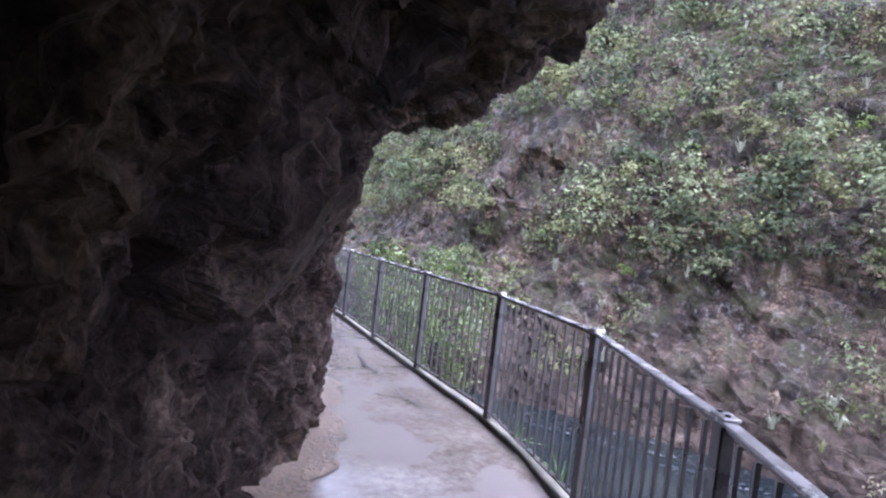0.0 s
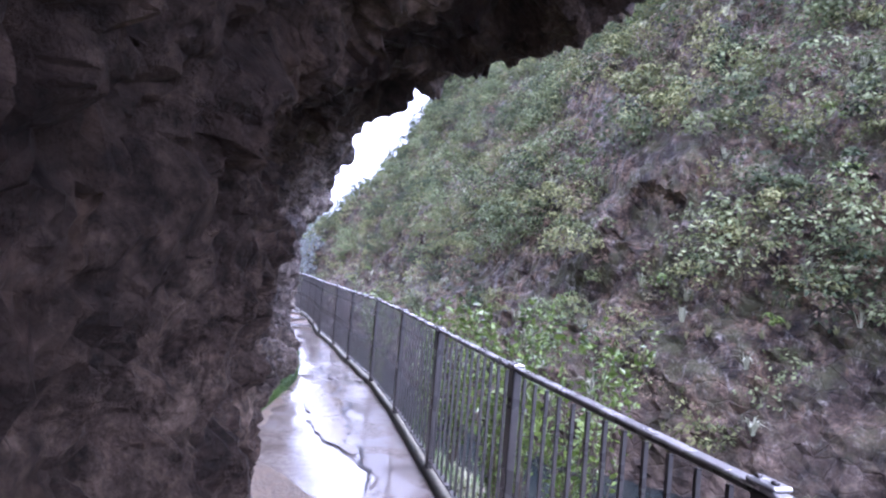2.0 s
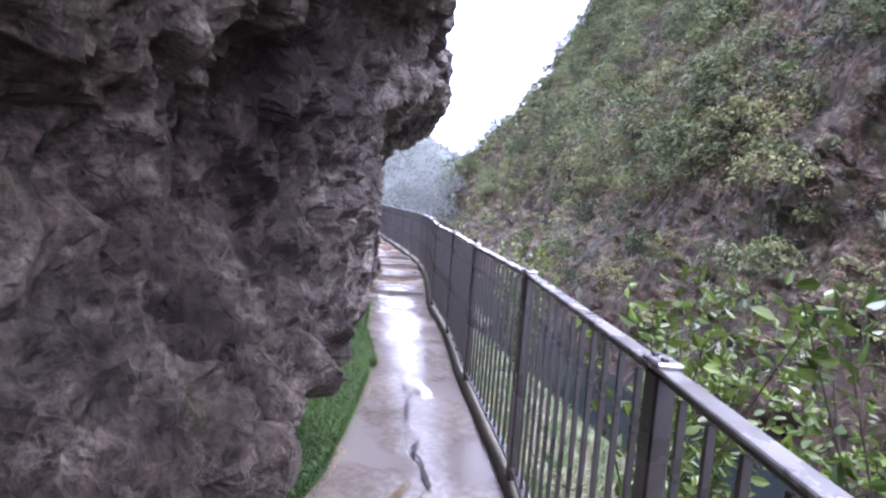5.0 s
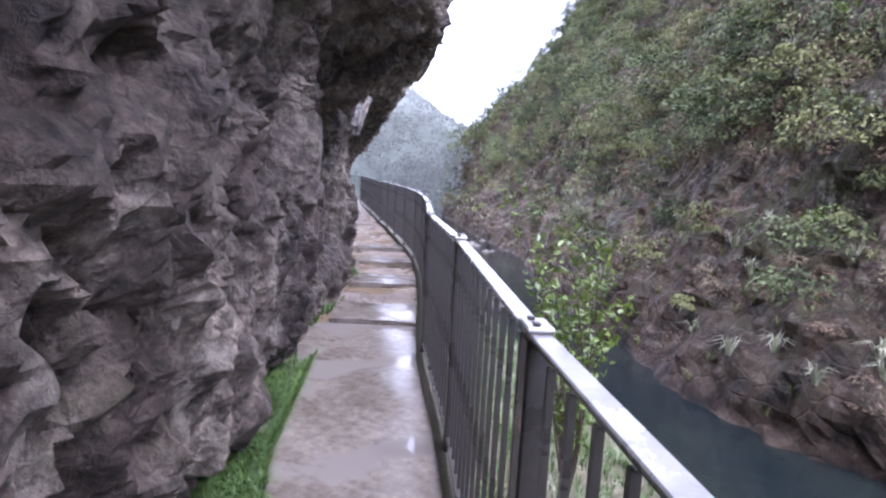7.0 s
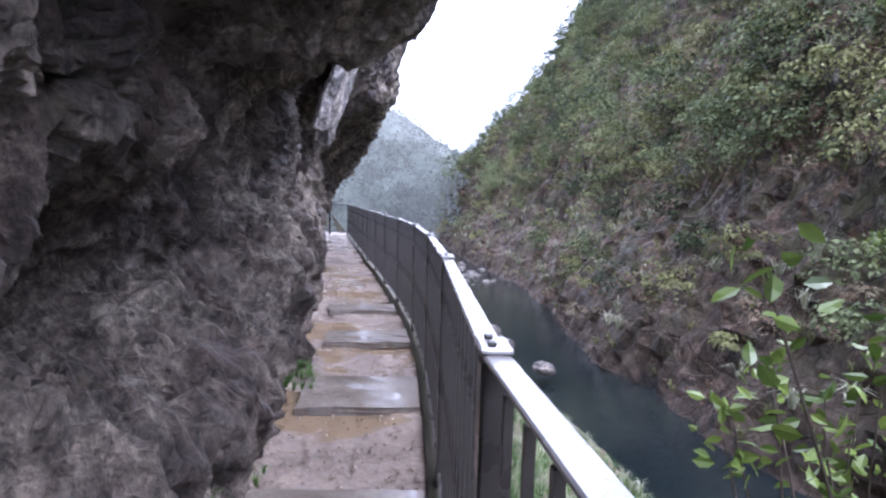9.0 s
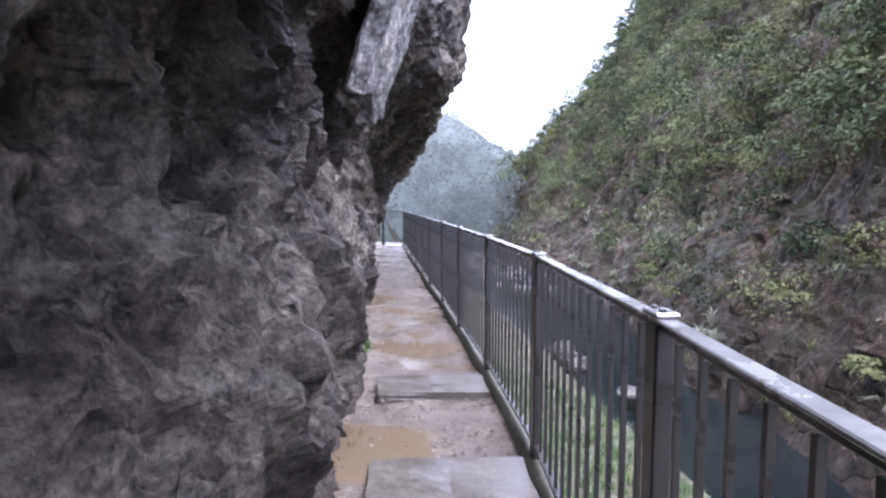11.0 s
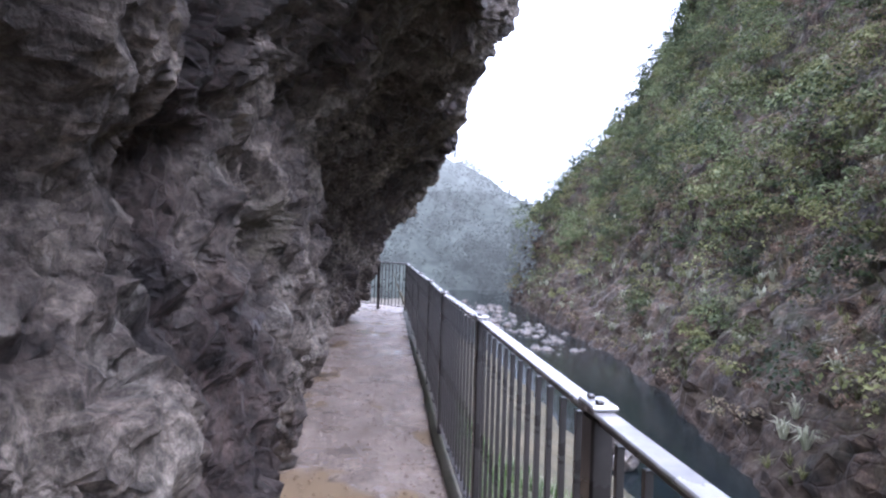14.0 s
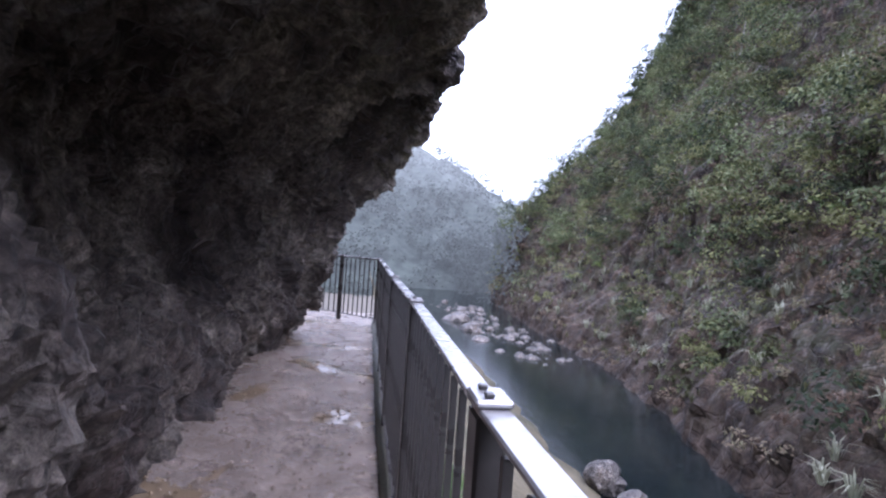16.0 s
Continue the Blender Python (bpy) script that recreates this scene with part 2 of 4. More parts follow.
LEAF_BRIGHT = leaf_material("bright_leaf", (0.045, 0.085, 0.014), (0.23, 0.31, 0.065), 0.3)
LEAF_OLIVE = leaf_material("olive_leaf", (0.035, 0.04, 0.016), (0.3, 0.3, 0.13), 0.6, 0.65)
SCRUB_OLIVE = leaf_material("olive_scrub_leaf", [(0.055, 0.067, 0.029), (0.116, 0.128, 0.051), (0.195, 0.195, 0.081), (0.305, 0.317, 0.140)], None, 0.7, 0.62, True)
SCRUB_DARK = leaf_material("dark_scrub_leaf", [(0.024, 0.036, 0.02), (0.062, 0.08, 0.038), (0.12, 0.145, 0.066), (0.22, 0.245, 0.12)], None, 0.65, 0.62, True)
SCRUB_DRY = leaf_material("dry_scrub_leaf", [(0.083, 0.055, 0.040), (0.176, 0.121, 0.083), (0.264, 0.209, 0.143), (0.220, 0.209, 0.121)], None, 0.8, 0.62, True)
LEAF_PALE = leaf_material("pale_blade", (0.2, 0.21, 0.13), (0.5, 0.5, 0.36))
GRASS = leaf_material("grass_blade", (0.035, 0.075, 0.016), (0.13, 0.22, 0.055), 0.55)
# distance haze painted as a glow in the leaf material, stronger with height
FAR = leaf_material("haze_glow_leaf", (0.012, 0.02, 0.016), (0.055, 0.07, 0.055), 1.0, 0.8)
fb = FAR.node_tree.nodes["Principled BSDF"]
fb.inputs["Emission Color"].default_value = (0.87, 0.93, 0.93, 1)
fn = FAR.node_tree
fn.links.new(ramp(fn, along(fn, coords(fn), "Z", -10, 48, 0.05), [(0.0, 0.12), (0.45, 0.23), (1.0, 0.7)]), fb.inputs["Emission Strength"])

# ---- helpers of the place ----
def mesh_of(name, verts, faces, material, smooth=False):
    me = bpy.data.meshes.new(name)
    verts, faces = np.asarray(verts, dtype=np.float32), np.asarray(faces, dtype=np.int32)
    k = faces.shape[1]
    me.vertices.add(len(verts))
    me.vertices.foreach_set("co", verts.ravel())
    me.loops.add(faces.size)
    me.loops.foreach_set("vertex_index", faces.ravel())
    me.polygons.add(len(faces))
    me.polygons.foreach_set("loop_start", np.arange(0, faces.size, k, dtype=np.int32))
    me.polygons.foreach_set("use_smooth", np.full(len(faces), smooth))
    me.materials.append(material)
    me.update(calc_edges=True)
    return me


def part(name, bm, material, parent, label=""):
    me = bpy.data.meshes.new(name)
    bm.to_mesh(me)
    bm.free()
    me.materials.append(material)
    ob = new(name, me)
    ob.parent = parent
    return tagged(ob, label)


def shared(name, me, parent, m):
    ob = new(name, me)
    ob.parent = parent
    ob.matrix_basis = m
    return ob


def box_mesh(name, sx, sy, sz, material, bevel=0.004, z0=0.0):
    bm = bmesh.new()
    bmesh.ops.create_cube(bm, size=1.0)
    bmesh.ops.scale(bm, vec=(sx, sy, sz), verts=bm.verts)
    bmesh.ops.translate(bm, vec=(0, 0, sz / 2 + z0), verts=bm.verts)
    if bevel:
        bmesh.ops.bevel(bm, geom=bm.edges[:], offset=bevel, segments=1, affect="EDGES")
    me = bpy.data.meshes.new(name)
    bm.to_mesh(me)
    bm.free()
    me.materials.append(material)
    return me


def grid_faces(n, k):
    a = (np.arange(n - 1)[:, None] * k + np.arange(k - 1)[None, :]).ravel()
    return np.stack([a, a + k, a + k + 1, a + 1], 1)


def spline(points, step):
    """An even chain of points on a smooth curve through the given ones."""
    p = np.array([2 * np.array(points[0]) - points[1], *points, 2 * np.array(points[-1]) - points[-2]], dtype=float)
    out = []
    for a, b, c, d in zip(p, p[1:], p[2:], p[3:]):
        for t in np.linspace(0, 1, 24, endpoint=False):
            out.append(0.5 * (2 * b + (c - a) * t + (2 * a - 5 * b + 4 * c - d) * t * t + (3 * b - a - 3 * c + d) * t ** 3))
    out = np.array([*out, p[-2]])
    s = np.r_[0, np.cumsum(np.linalg.norm(np.diff(out, axis=0), axis=1))]
    at = np.arange(0, s[-1], step)
    return np.stack([np.interp(at, s, out[:, k]) for k in range(out.shape[1])], 1), at


# the railing's line, post by post
POSTS = [(3.05, -6.3), (3.3, -4.8), (3.5, -3.3), (3.62, -1.9), (3.63, -0.45), (3.543, 1.04), (3.317, 2.523), (2.703, 3.887), (1.85, 5.115), (1.015, 6.362), (0.182, 7.616),
         (-0.696, 8.84), (-1.659, 9.991), (-2.591, 11.168), (-3.567, 12.299), (-4.459, 13.512), (-5.378, 14.698), (-6.345, 15.844), (-7.388, 16.924),
         (-8.459, 17.979), (-9.53, 19.03), (-10.62, 20.059), (-11.68, 21.114), (-12.86, 22.25), (-14.06, 23.42), (-15.26, 24.6), (-16.47, 25.769)]
guide, gs = spline(POSTS, 0.02)
gs = gs - np.interp(1.04, guide[:400, 1], gs[:400])
gt = np.gradient(guide, axis=0)
gt /= np.linalg.norm(gt, axis=1)[:, None]
gt = np.stack([np.convolve(np.pad(gt[:, k], 30, mode="edge"), np.ones(61) / 61, mode="valid") for k in (0, 1)], 1)


def at_s(s, left, z):
    """World places from chain length s, distance to the left of the railing and height."""
    s, left, z = np.broadcast_arrays(np.asarray(s, float), left, z)
    x, y = np.interp(s, gs, guide[:, 0]), np.interp(s, gs, guide[:, 1])
    tx, ty = np.interp(s, gs, gt[:, 0]), np.interp(s, gs, gt[:, 1])
    over = np.maximum(s - gs[-1], 0) - np.maximum(gs[0] - s, 0)
    return np.stack([x + tx * over - ty * left, y + ty * over + tx * left, z], -1)


def heading(s):
    return math.atan2(np.interp(s, gs, gt[:, 1]), np.interp(s, gs, gt[:, 0]))


def noise_at(p, scale, octaves=4, stretch=1.0):
    return noise.fractal(Vector((p[0] * scale, p[1] * scale, p[2] * scale * stretch)), 1.0, 2.1, octaves)


def facet(p, scale, seed=0.0, stretch=0.6):
    """Blocky relief: each cell of a cell pattern is a tilted plane of its own."""
    q = Vector((p[0] * scale + seed, p[1] * scale, p[2] * scale * stretch))
    _, pts = noise.voronoi(q)
    c = pts[0]
    h = noise.cell_vector(c * 7.3)
    return (q - c).dot(h - Vector((0.5, 0.5, 0.5))) * 1.3 + (h.x - 0.5) * 0.8


def hollow(p, scale, seed=0.0, stretch=0.75):
    """Round pits with sharp rims between them: 0 in the middle of each."""
    return noise.voronoi(Vector((p[0] * scale + seed, p[1] * scale, p[2] * scale * stretch)))[0][0]


# ---- cliff ----
# the cliff, by stations along the railing: how far each height lies to the left of it
CLIFF_S = [-9, -2, 0, 1.5, 2.5, 3.5, 4.5, 5.5, 6.5, 7.5, 9, 10.5, 12, 13.5, 15, 16.5, 18, 19.2, 20.4, 21.6, 22.6, 23.6, 24.8, 26, 27.5, 29, 30.2, 31.2, 32, 33.2, 36]
CLIFF_Z = [-0.15, 0.35, 0.9, 1.5, 2, 2.4, 2.7, 3, 3.5, 4.2, 5.2, 8, 13]
FOOT = [1.55, 1.55, 1.55, 1.68, 1.52, 1.37, 1.26, 1.12, 1.78, 1.50, 1.17, 0.99, 1.18, 1.11, 0.92, 0.93, 1.28, 1.19, 1.06, 1.36, 1.26, 1.10, 1.38, 1.21, 1.21, 1.40, 1.43, 1.41, 1.65, 4.51, 7.50]
ANKLE = [1.57, 1.57, 1.57, 1.85, 1.49, 1.29, 1.22, 1.07, 1.34, 1.16, 0.94, 0.84, 0.89, 0.84, 0.84, 0.87, 0.84, 1.28, 1.09, 0.91, 0.84, 0.98, 1.07, 1.20, 1.24, 1.35, 0.76, 0.80, 1.51, 4.44, 7.40]
KNEE = [1.68, 1.68, 1.79, 1.82, 1.48, 1.40, 1.24, 1.13, 1.17, 1.59, 1.52, 0.84, 0.84, 0.84, 2.41, 0.96, 1.04, 0.89, 1.17, 0.90, 0.84, 0.84, 0.84, 1.60, 1.60, 1.44, 0.66, 0.76, 2.15, 4.56, 7.28]
WALL = [1.68, 1.68, 1.46, 1.43, 1.29, 1.37, 1.06, 1.63, 1.43, 1.62, 1.56, 0.84, 0.84, 0.84, 1.11, 1.46, 1.13, 1.12, 1.08, 1.25, 0.84, 0.84, 1.35, 1.85, 1.85, 1.71, 0.48, 1.00, 2.30, 4.53, 7.14]
SHOULDER = [1.42, 1.42, 1.31, 1.48, 1.15, 1.15, 1.23, 1.38, 1.26, 1.41, 1.16, 0.84, 0.84, 0.84, 1.15, 1.34, 1.20, 1.20, 1.15, 1.03, 1.00, 0.97, 1.30, 1.80, 1.80, 1.22, 0.00, 0.59, 2.17, 4.39, 6.97]
BROW = [0.68, 0.68, 0.41, 0.67, 0.91, 0.85, 0.56, 0.55, 1.15, 0.99, 0.99, 1.01, 0.17, 0.87, 0.63, 0.11, 1.12, 1.20, 1.73, 1.10, 0.89, 0.79, 0.71, 0.75, 0.75, 0.54, -0.25, 0.91, 1.94, 4.17, 6.75]
ROOF = [-0.05, -0.04, 0.25, 0.35, 0.89, 0.21, -0.17, 0.28, 0.60, 1.46, 0.61, 0.95, 0.41, 0.34, -0.07, -0.08, 0.79, 1.05, 0.95, 0.98, 0.70, 0.51, 0.61, 0.28, 0.40, -0.28, -0.46, 0.62, 1.69, 3.94, 6.52]
# at the first stations the roof juts out unseen, added to darken the start
LIP = [-1.15, -1.15, -0.81, 0.42, 1.08, -0.31, -0.51, 0.33, -0.18, 0.51, 0.68, 0.27, 0.25, 0.02, -0.04, -0.16, 0.61, 0.90, 0.86, 0.81, 0.43, -0.33, -0.27, -0.12, -0.32, -0.70, -0.54, -0.55, 1.46, 3.73, 6.31]
EDGE = [-1.50, -1.50, -1.50, -0.88, -0.74, 0.47, -0.78, 0.73, -0.20, 0.14, 0.15, 0.61, 0.32, 0.40, 0.60, 0.69, 0.70, 0.75, 0.60, 0.50, 0.22, -0.11, -0.56, -0.24, -0.50, -0.45, 0.99, 0.24, 1.35, 3.61, 6.18]
FACE = [-1.43, -1.43, -1.43, -1.43, -1.25, -0.53, -0.42, -0.23, -0.02, -0.10, -0.73, 0.56, 0.69, 1.22, 0.34, 0.19, 0.37, 0.42, 0.50, 0.42, 0.17, -0.10, -0.44, -0.69, -0.71, -0.83, -0.39, 0.34, 1.42, 3.65, 6.20]
# negative values up here: overhang out of view, added to shade the wall below
UPPER = [-0.79, -0.79, -0.79, -0.79, -0.25, -0.22, -1.20, -1.20, -1.20, -1.20, -1.24, 0.00, 0.00, 0.59, 0.62, 0.08, 0.45, 0.52, 0.56, 0.48, 0.31, -0.07, -0.08, -0.29, -0.24, -1.03, -1.46, 0.56, 1.70, 3.87, 6.38]
HIGH = [0.00, 0.00, -2.30, -2.30, -2.30, -2.30, -2.30, -2.30, -2.30, -2.30, -1.00, 0.30, 0.30, 0.30, 0.30, 0.30, 0.82, 0.85, 0.86, 0.81, 0.73, 0.66, 0.60, 0.30, -1.71, -2.11, -1.98, 1.67, 2.33, 4.37, 6.80]
CREST = [1.50, 1.50, -4.20, -4.20, -4.20, -4.20, -4.20, -4.20, -4.20, -4.20, -1.50, 1.50, 1.50, 1.50, 1.50, 1.50, 1.50, 1.50, 1.50, 1.50, 1.50, 1.50, 1.50, 1.51, 1.54, 1.58, 1.75, 2.27, 3.24, 5.14, 7.50]
CLIFF = np.array([FOOT, ANKLE, KNEE, WALL, SHOULDER, BROW, ROOF, LIP, EDGE, FACE, UPPER, HIGH, CREST]).T


def cliff_relief(p):
    """How far the rock stands out: broad swells, broken blocks, hollows and pits."""
    w = noise.noise_vector(Vector(p) * 1.9) * 0.18 + noise.noise_vector(Vector(p) * 5.5) * 0.07
    q = (p[0] + w.x, p[1] + w.y, p[2] + w.z)
    kind = max(0.0, min(1.0, 0.5 + 1.6 * noise_at(p, 0.45, 2)))
    d = 0.15 * noise_at(p, 0.8, 3, 0.6) + 0.085 * facet(q, 1.25, 0.0, 0.5) + (0.035 + 0.05 * kind) * facet(q, 2.7, 5.0, 0.5) + 0.022 * facet(q, 6.3, 2.0, 0.7)
    d += 0.17 * (0.25 - abs(noise_at(q, 1.4, 5, 0.4))) + 0.11 * (0.22 - abs(noise_at(q, 3.6, 5, 0.6))) + 0.04 * noise_at(q, 8.0, 5)
    d += (0.13 - 0.08 * kind) * (hollow(q, 5.5, 3.0) - 0.45) + 0.045 * (hollow(q, 12.0, 7.0) - 0.45) - 0.12 * (hollow(q, 2.3, 1.0, 0.5) - 0.45)
    d -= 0.32 * max(0.0, noise_at(q, 1.5, 2, 0.7) - 0.14) + 0.15 * max(0.0, noise_at(q, 4.4, 2, 0.7) - 0.14)
    if p[2] < 2.0:
        d = min(d, 0.13)
    return max(-0.32, min(0.22, d))


def cliff_mesh():
    ss = np.r_[np.arange(-9, -2.5, 0.12), np.arange(-2.5, 33.4, 0.026), np.arange(33.5, 36, 0.2)]
    rows = []
    count = len(CLIFF_Z)
    tt = np.r_[np.linspace(0, 9, 215), np.linspace(9.1, count - 1, 36)]
    soft = np.stack([np.convolve(np.pad(np.interp(ss, CLIFF_S, CLIFF[:, k]), 8, mode="edge"), np.ones(17) / 17, mode="valid") for k in range(count)], 1)
    for s, left in zip(ss, soft):
        p = np.array([np.interp(tt, range(count), left), np.interp(tt, range(count), CLIFF_Z)])
        for k in (0, 1):
            p[k] = np.convolve(np.pad(p[k], 4, mode="edge"), np.ones(9) / 9, mode="valid")
        rows.append(at_s(s, p[0], p[1]))
    v = np.array(rows)
    n, k = v.shape[:2]
    ds, dt = np.gradient(v, axis=0), np.gradient(v, axis=1)
    nor = np.cross(ds, dt)
    nor /= np.linalg.norm(nor, axis=2)[..., None] + 1e-9
    d = np.array([cliff_relief(p) for p in v.reshape(-1, 3)]).reshape(n, k)
    out = v + nor * d[..., None]
    back = at_s(ss, 10.0, 18.0)
    foot = at_s(ss, 10.0, -0.2)
    v = np.concatenate([out.reshape(n, k, 3), back[:, None], foot[:, None]], 1)
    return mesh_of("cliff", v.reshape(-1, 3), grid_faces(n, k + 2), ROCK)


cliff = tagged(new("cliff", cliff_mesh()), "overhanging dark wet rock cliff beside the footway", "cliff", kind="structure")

# wall out of view beside the start, added to keep light off the cliff
def unseen_side_wall():
    ss = np.arange(-9, -1.65, 0.1)
    zs = np.linspace(-0.6, 4.2, 50)
    v = []
    for i, s_ in enumerate(ss):
        for z_ in zs:
            p = at_s(s_, -0.3 - 0.35 * math.sin(max(0, z_) * 0.9) + (max(0, s_ + 2.6) ** 2) * -1.2, z_)
            k = 0.15 * noise_at(p, 0.9, 3) + 0.1 * facet(p, 1.4) + 0.07 * facet(p, 3.4)
            v.append(p + (at_s(s_, 1.0, 0) - at_s(s_, 0.0, 0)) * k)
    ob = new("unseen_side_wall", mesh_of("unseen_side_wall", v, grid_faces(len(ss), 50), ROCK))
    ob.modifiers.new("thick", "SOLIDIFY").thickness = 1.0
    return tagged(ob, "unseen dark rock wall added beside the start to block light", "cliff", kind="structure")


unseen_side_wall()
# end wall out of view, added to shut out light from behind
end_v = [at_s(-8.9, l_, z_) for l_, z_ in ((-3, -1), (6, -1), (6, 6), (-3, 6))] + [at_s(-9.4, l_, z_) for l_, z_ in ((-3, -1), (6, -1), (6, 6), (-3, 6))]
tagged(new("unseen_end_wall", mesh_of("unseen_end_wall", end_v, [(0, 1, 2, 3), (7, 6, 5, 4), (0, 4, 5, 1), (1, 5, 6, 2), (2, 6, 7, 3), (3, 7, 4, 0)], ROCK)), "unseen dark rock added behind the start to shut out light", "cliff", kind="structure")

# ---- footway ----
def strip(name, s0, s1, step, lefts, zs, material, jitter=0.0):
    ss = np.arange(s0, s1 + 1e-6, step)
    v = np.array([at_s(s, np.array(lefts), np.array(zs)) for s in ss])
    if jitter:
        for row in v:
            for p in row:
                p[2] += jitter * noise_at(p, 1.5, 4)
    return new(name, mesh_of(name, v.reshape(-1, 3), grid_faces(len(ss), len(lefts)), material, True))


LW = list(np.linspace(-0.07, 1.9, 24))
footway = tagged(strip("footway", -9, 14.3, 0.08, LW, [0.0] * 24, CONCRETE, 0.012), "wet grey-brown concrete footway along the cliff", "path", kind="structure")
footway_2 = tagged(strip("footway_gravel", 14.2, 34, 0.08, LW, [-0.02] * 24, GRAVEL, 0.03), "wet brown gravel footway with puddles", "path", kind="structure")
kerb = tagged(strip("kerb", -9, 32.5, 0.1, [0.055, 0.05, -0.05, -0.06, -0.07], [-0.05, 0.028, 0.03, -0.1, -0.5], KERB, 0.012), "mossy low concrete kerb under the railing", "kerb", kind="structure")

# ---- railing ----
fence = tagged(new("fence"), "dark steel railing with thin bars and flat wet top rail", "railing")
post_me = box_mesh("post", 0.065, 0.045, 1.034, STEEL, 0.005, -0.02)
bar_me = box_mesh("bar", 0.014, 0.014, 0.91, STEEL, 0.0, 0.08)
clamp_me = box_mesh("clamp", 0.085, 0.056, 0.012, RAIL, 0.004, 1.029)
bolt_me = box_mesh("bolt", 0.014, 0.014, 0.008, STEEL, 0.002, 1.041)
post_list = [Vector((*p, 0)) for p in POSTS]
d = (post_list[-1] - post_list[-2]).normalized()
side = Vector((-d.y, d.x, 0))
turn = (d * 0.75 + side * 0.66).normalized()
post_list += [post_list[-1] + turn * 0.9, post_list[-1] + turn * 1.8 + side * 0.3]
for a, b in zip(post_list, post_list[1:] + [None]):
    nxt = b if b is not None else a + turn
    ang = math.degrees(math.atan2(nxt.y - a.y, nxt.x - a.x))
    shared("post", post_me, fence, pose(a.x, a.y, 0, 0, 0, ang))
    shared("clamp", clamp_me, fence, pose(a.x, a.y, 0, 0, 0, ang))
    for o in (-0.035, 0.035):
        q = Matrix.Rotation(radians(ang), 4, "Z") @ Vector((o * 0.7, 0.006, 0))
        shared("bolt", bolt_me, fence, pose(a.x + q.x, a.y + q.y, 0, 0, 0, ang))
    if b is None:
        continue
    run_len = (b - a).length
    for name, w, h, z, mt in (("top_rail", 0.046, 0.011, 1.017, RAIL), ("under_rail", 0.016, 0.018, 0.998, STEEL), ("bottom_rail", 0.035, 0.012, 0.085, STEEL)):
        shared(name, box_mesh(name, run_len + 0.02, w, h, mt, 0.003, z), fence, pose((a.x + b.x) / 2, (a.y + b.y) / 2, 0, 0, 0, ang))
    n_bars = max(2, round(run_len / 0.115))
    for i in range(1, n_bars):
        q = a.lerp(b, i / n_bars)
        shared("bar", bar_me, fence, pose(q.x, q.y, 0, 0, 0, ang))

# ---- river, banks and hills ----
NEAR_EDGE = [(-9, 17), (0, 15), (3, 14), (6, 12), (9, 10), (15, 7.5), (21, 7.5), (26, 7.4), (32, 7.4), (60, 7.6), (95, 10)]


def near_bank():
    ss = np.arange(-9, 60, 0.3)
    fr = np.array([0, 0.012, 0.03, 0.06, 0.1, 0.15, 0.2, 0.27, 0.35, 0.45, 0.55, 0.65, 0.75, 0.85, 0.93, 1.0, 1.1])
    zz = np.array([-0.06, -0.35, -0.8, -1.3, -1.8, -2.4, -2.9, -3.4, -3.8, -4.3, -4.6, -4.9, -5.2, -5.5, -5.8, -6.15, -7.0])
    e = np.interp(ss, *np.array(NEAR_EDGE).T)
    v = at_s(ss[:, None], -0.06 - e[:, None] * fr[None], np.broadcast_to(zz, (len(ss), len(zz))))
    for row in v:
        for j, p in enumerate(row):
            if j > 1:
                p[2] += 0.22 * noise_at(p, 0.6, 4) * min(1, j / 5)
    return mesh_of("near_bank", v.reshape(-1, 3), grid_faces(len(ss), len(fr)), EARTH, True)


tagged(new("near_bank", near_bank()), "grassy earth river bank below the railing", "bank", kind="structure")

FAR_EDGE = [(60, -8), (40, 4), (26, 13), (16, 19.5), (9, 23.5), (3, 26.3), (-1.5, 28), (-5.2, 30.6), (-9.2, 34.6), (-14.3, 41), (-17.8, 46), (-22.5, 52.8), (-34, 66.5), (-47.5, 80), (-59, 93), (-62, 106), (-56, 122), (-42, 145)]
edge, es = spline(FAR_EDGE, 0.32)
et = np.gradient(edge, axis=0)
et /= np.linalg.norm(et, axis=1)[:, None]
et = np.stack([np.convolve(np.pad(et[:, k], 17, mode="edge"), np.ones(35) / 35, mode="valid") for k in (0, 1)], 1)
HILL_Z = [-7.5, -6, -4.5, -2.5, 0.6, 4, 8, 13, 20, 30, 42, 52, 56]
HILL_O = [-1.5, 0, 0.8, 2.4, 4.9, 6.2, 7.6, 10.4, 14.6, 21.2, 30.0, 40, 62]


# how far the slope lies back from that profile, by metres along the far bank, at five heights
HILL_S = [25, 40, 55, 70, 80, 90, 100, 110, 120, 130, 145, 165, 190]
HILL_H = [-6, 2, 10, 22, 42]
BACK_A = [0.0, 0.0, 0.0, 0.0, 0.0, 0.0, 0.0, 0.0, 0.0, 0.0, 1.2, 0.2, 0.0]
BACK_B = [0.0, 0.0, 0.0, 0.0, 0.0, 0.0, 0.0, 0.0, 0.0, 0.0, -0.5, -3.7, 0.0]
BACK_C = [0.0, 0.0, 0.0, 0.0, 0.0, 0.0, 0.0, 0.0, 0.0, 2.9, 0.4, -3.1, -0.0]
BACK_D = [0.0, 0.0, 0.0, 0.0, 0.0, 0.0, 0.0, 0.0, 0.0, 2.3, 2.7, 2.0, -2.3]
BACK_E = [0.0, 0.0, 0.0, 0.0, 0.0, 0.0, 0.0, 0.0, 0.0, 0.0, 0.0, 1.0, 0.9]
BACK = np.array([[np.interp(s_, HILL_S, row_) for s_ in es] for row_ in (BACK_A, BACK_B, BACK_C, BACK_D, BACK_E)])


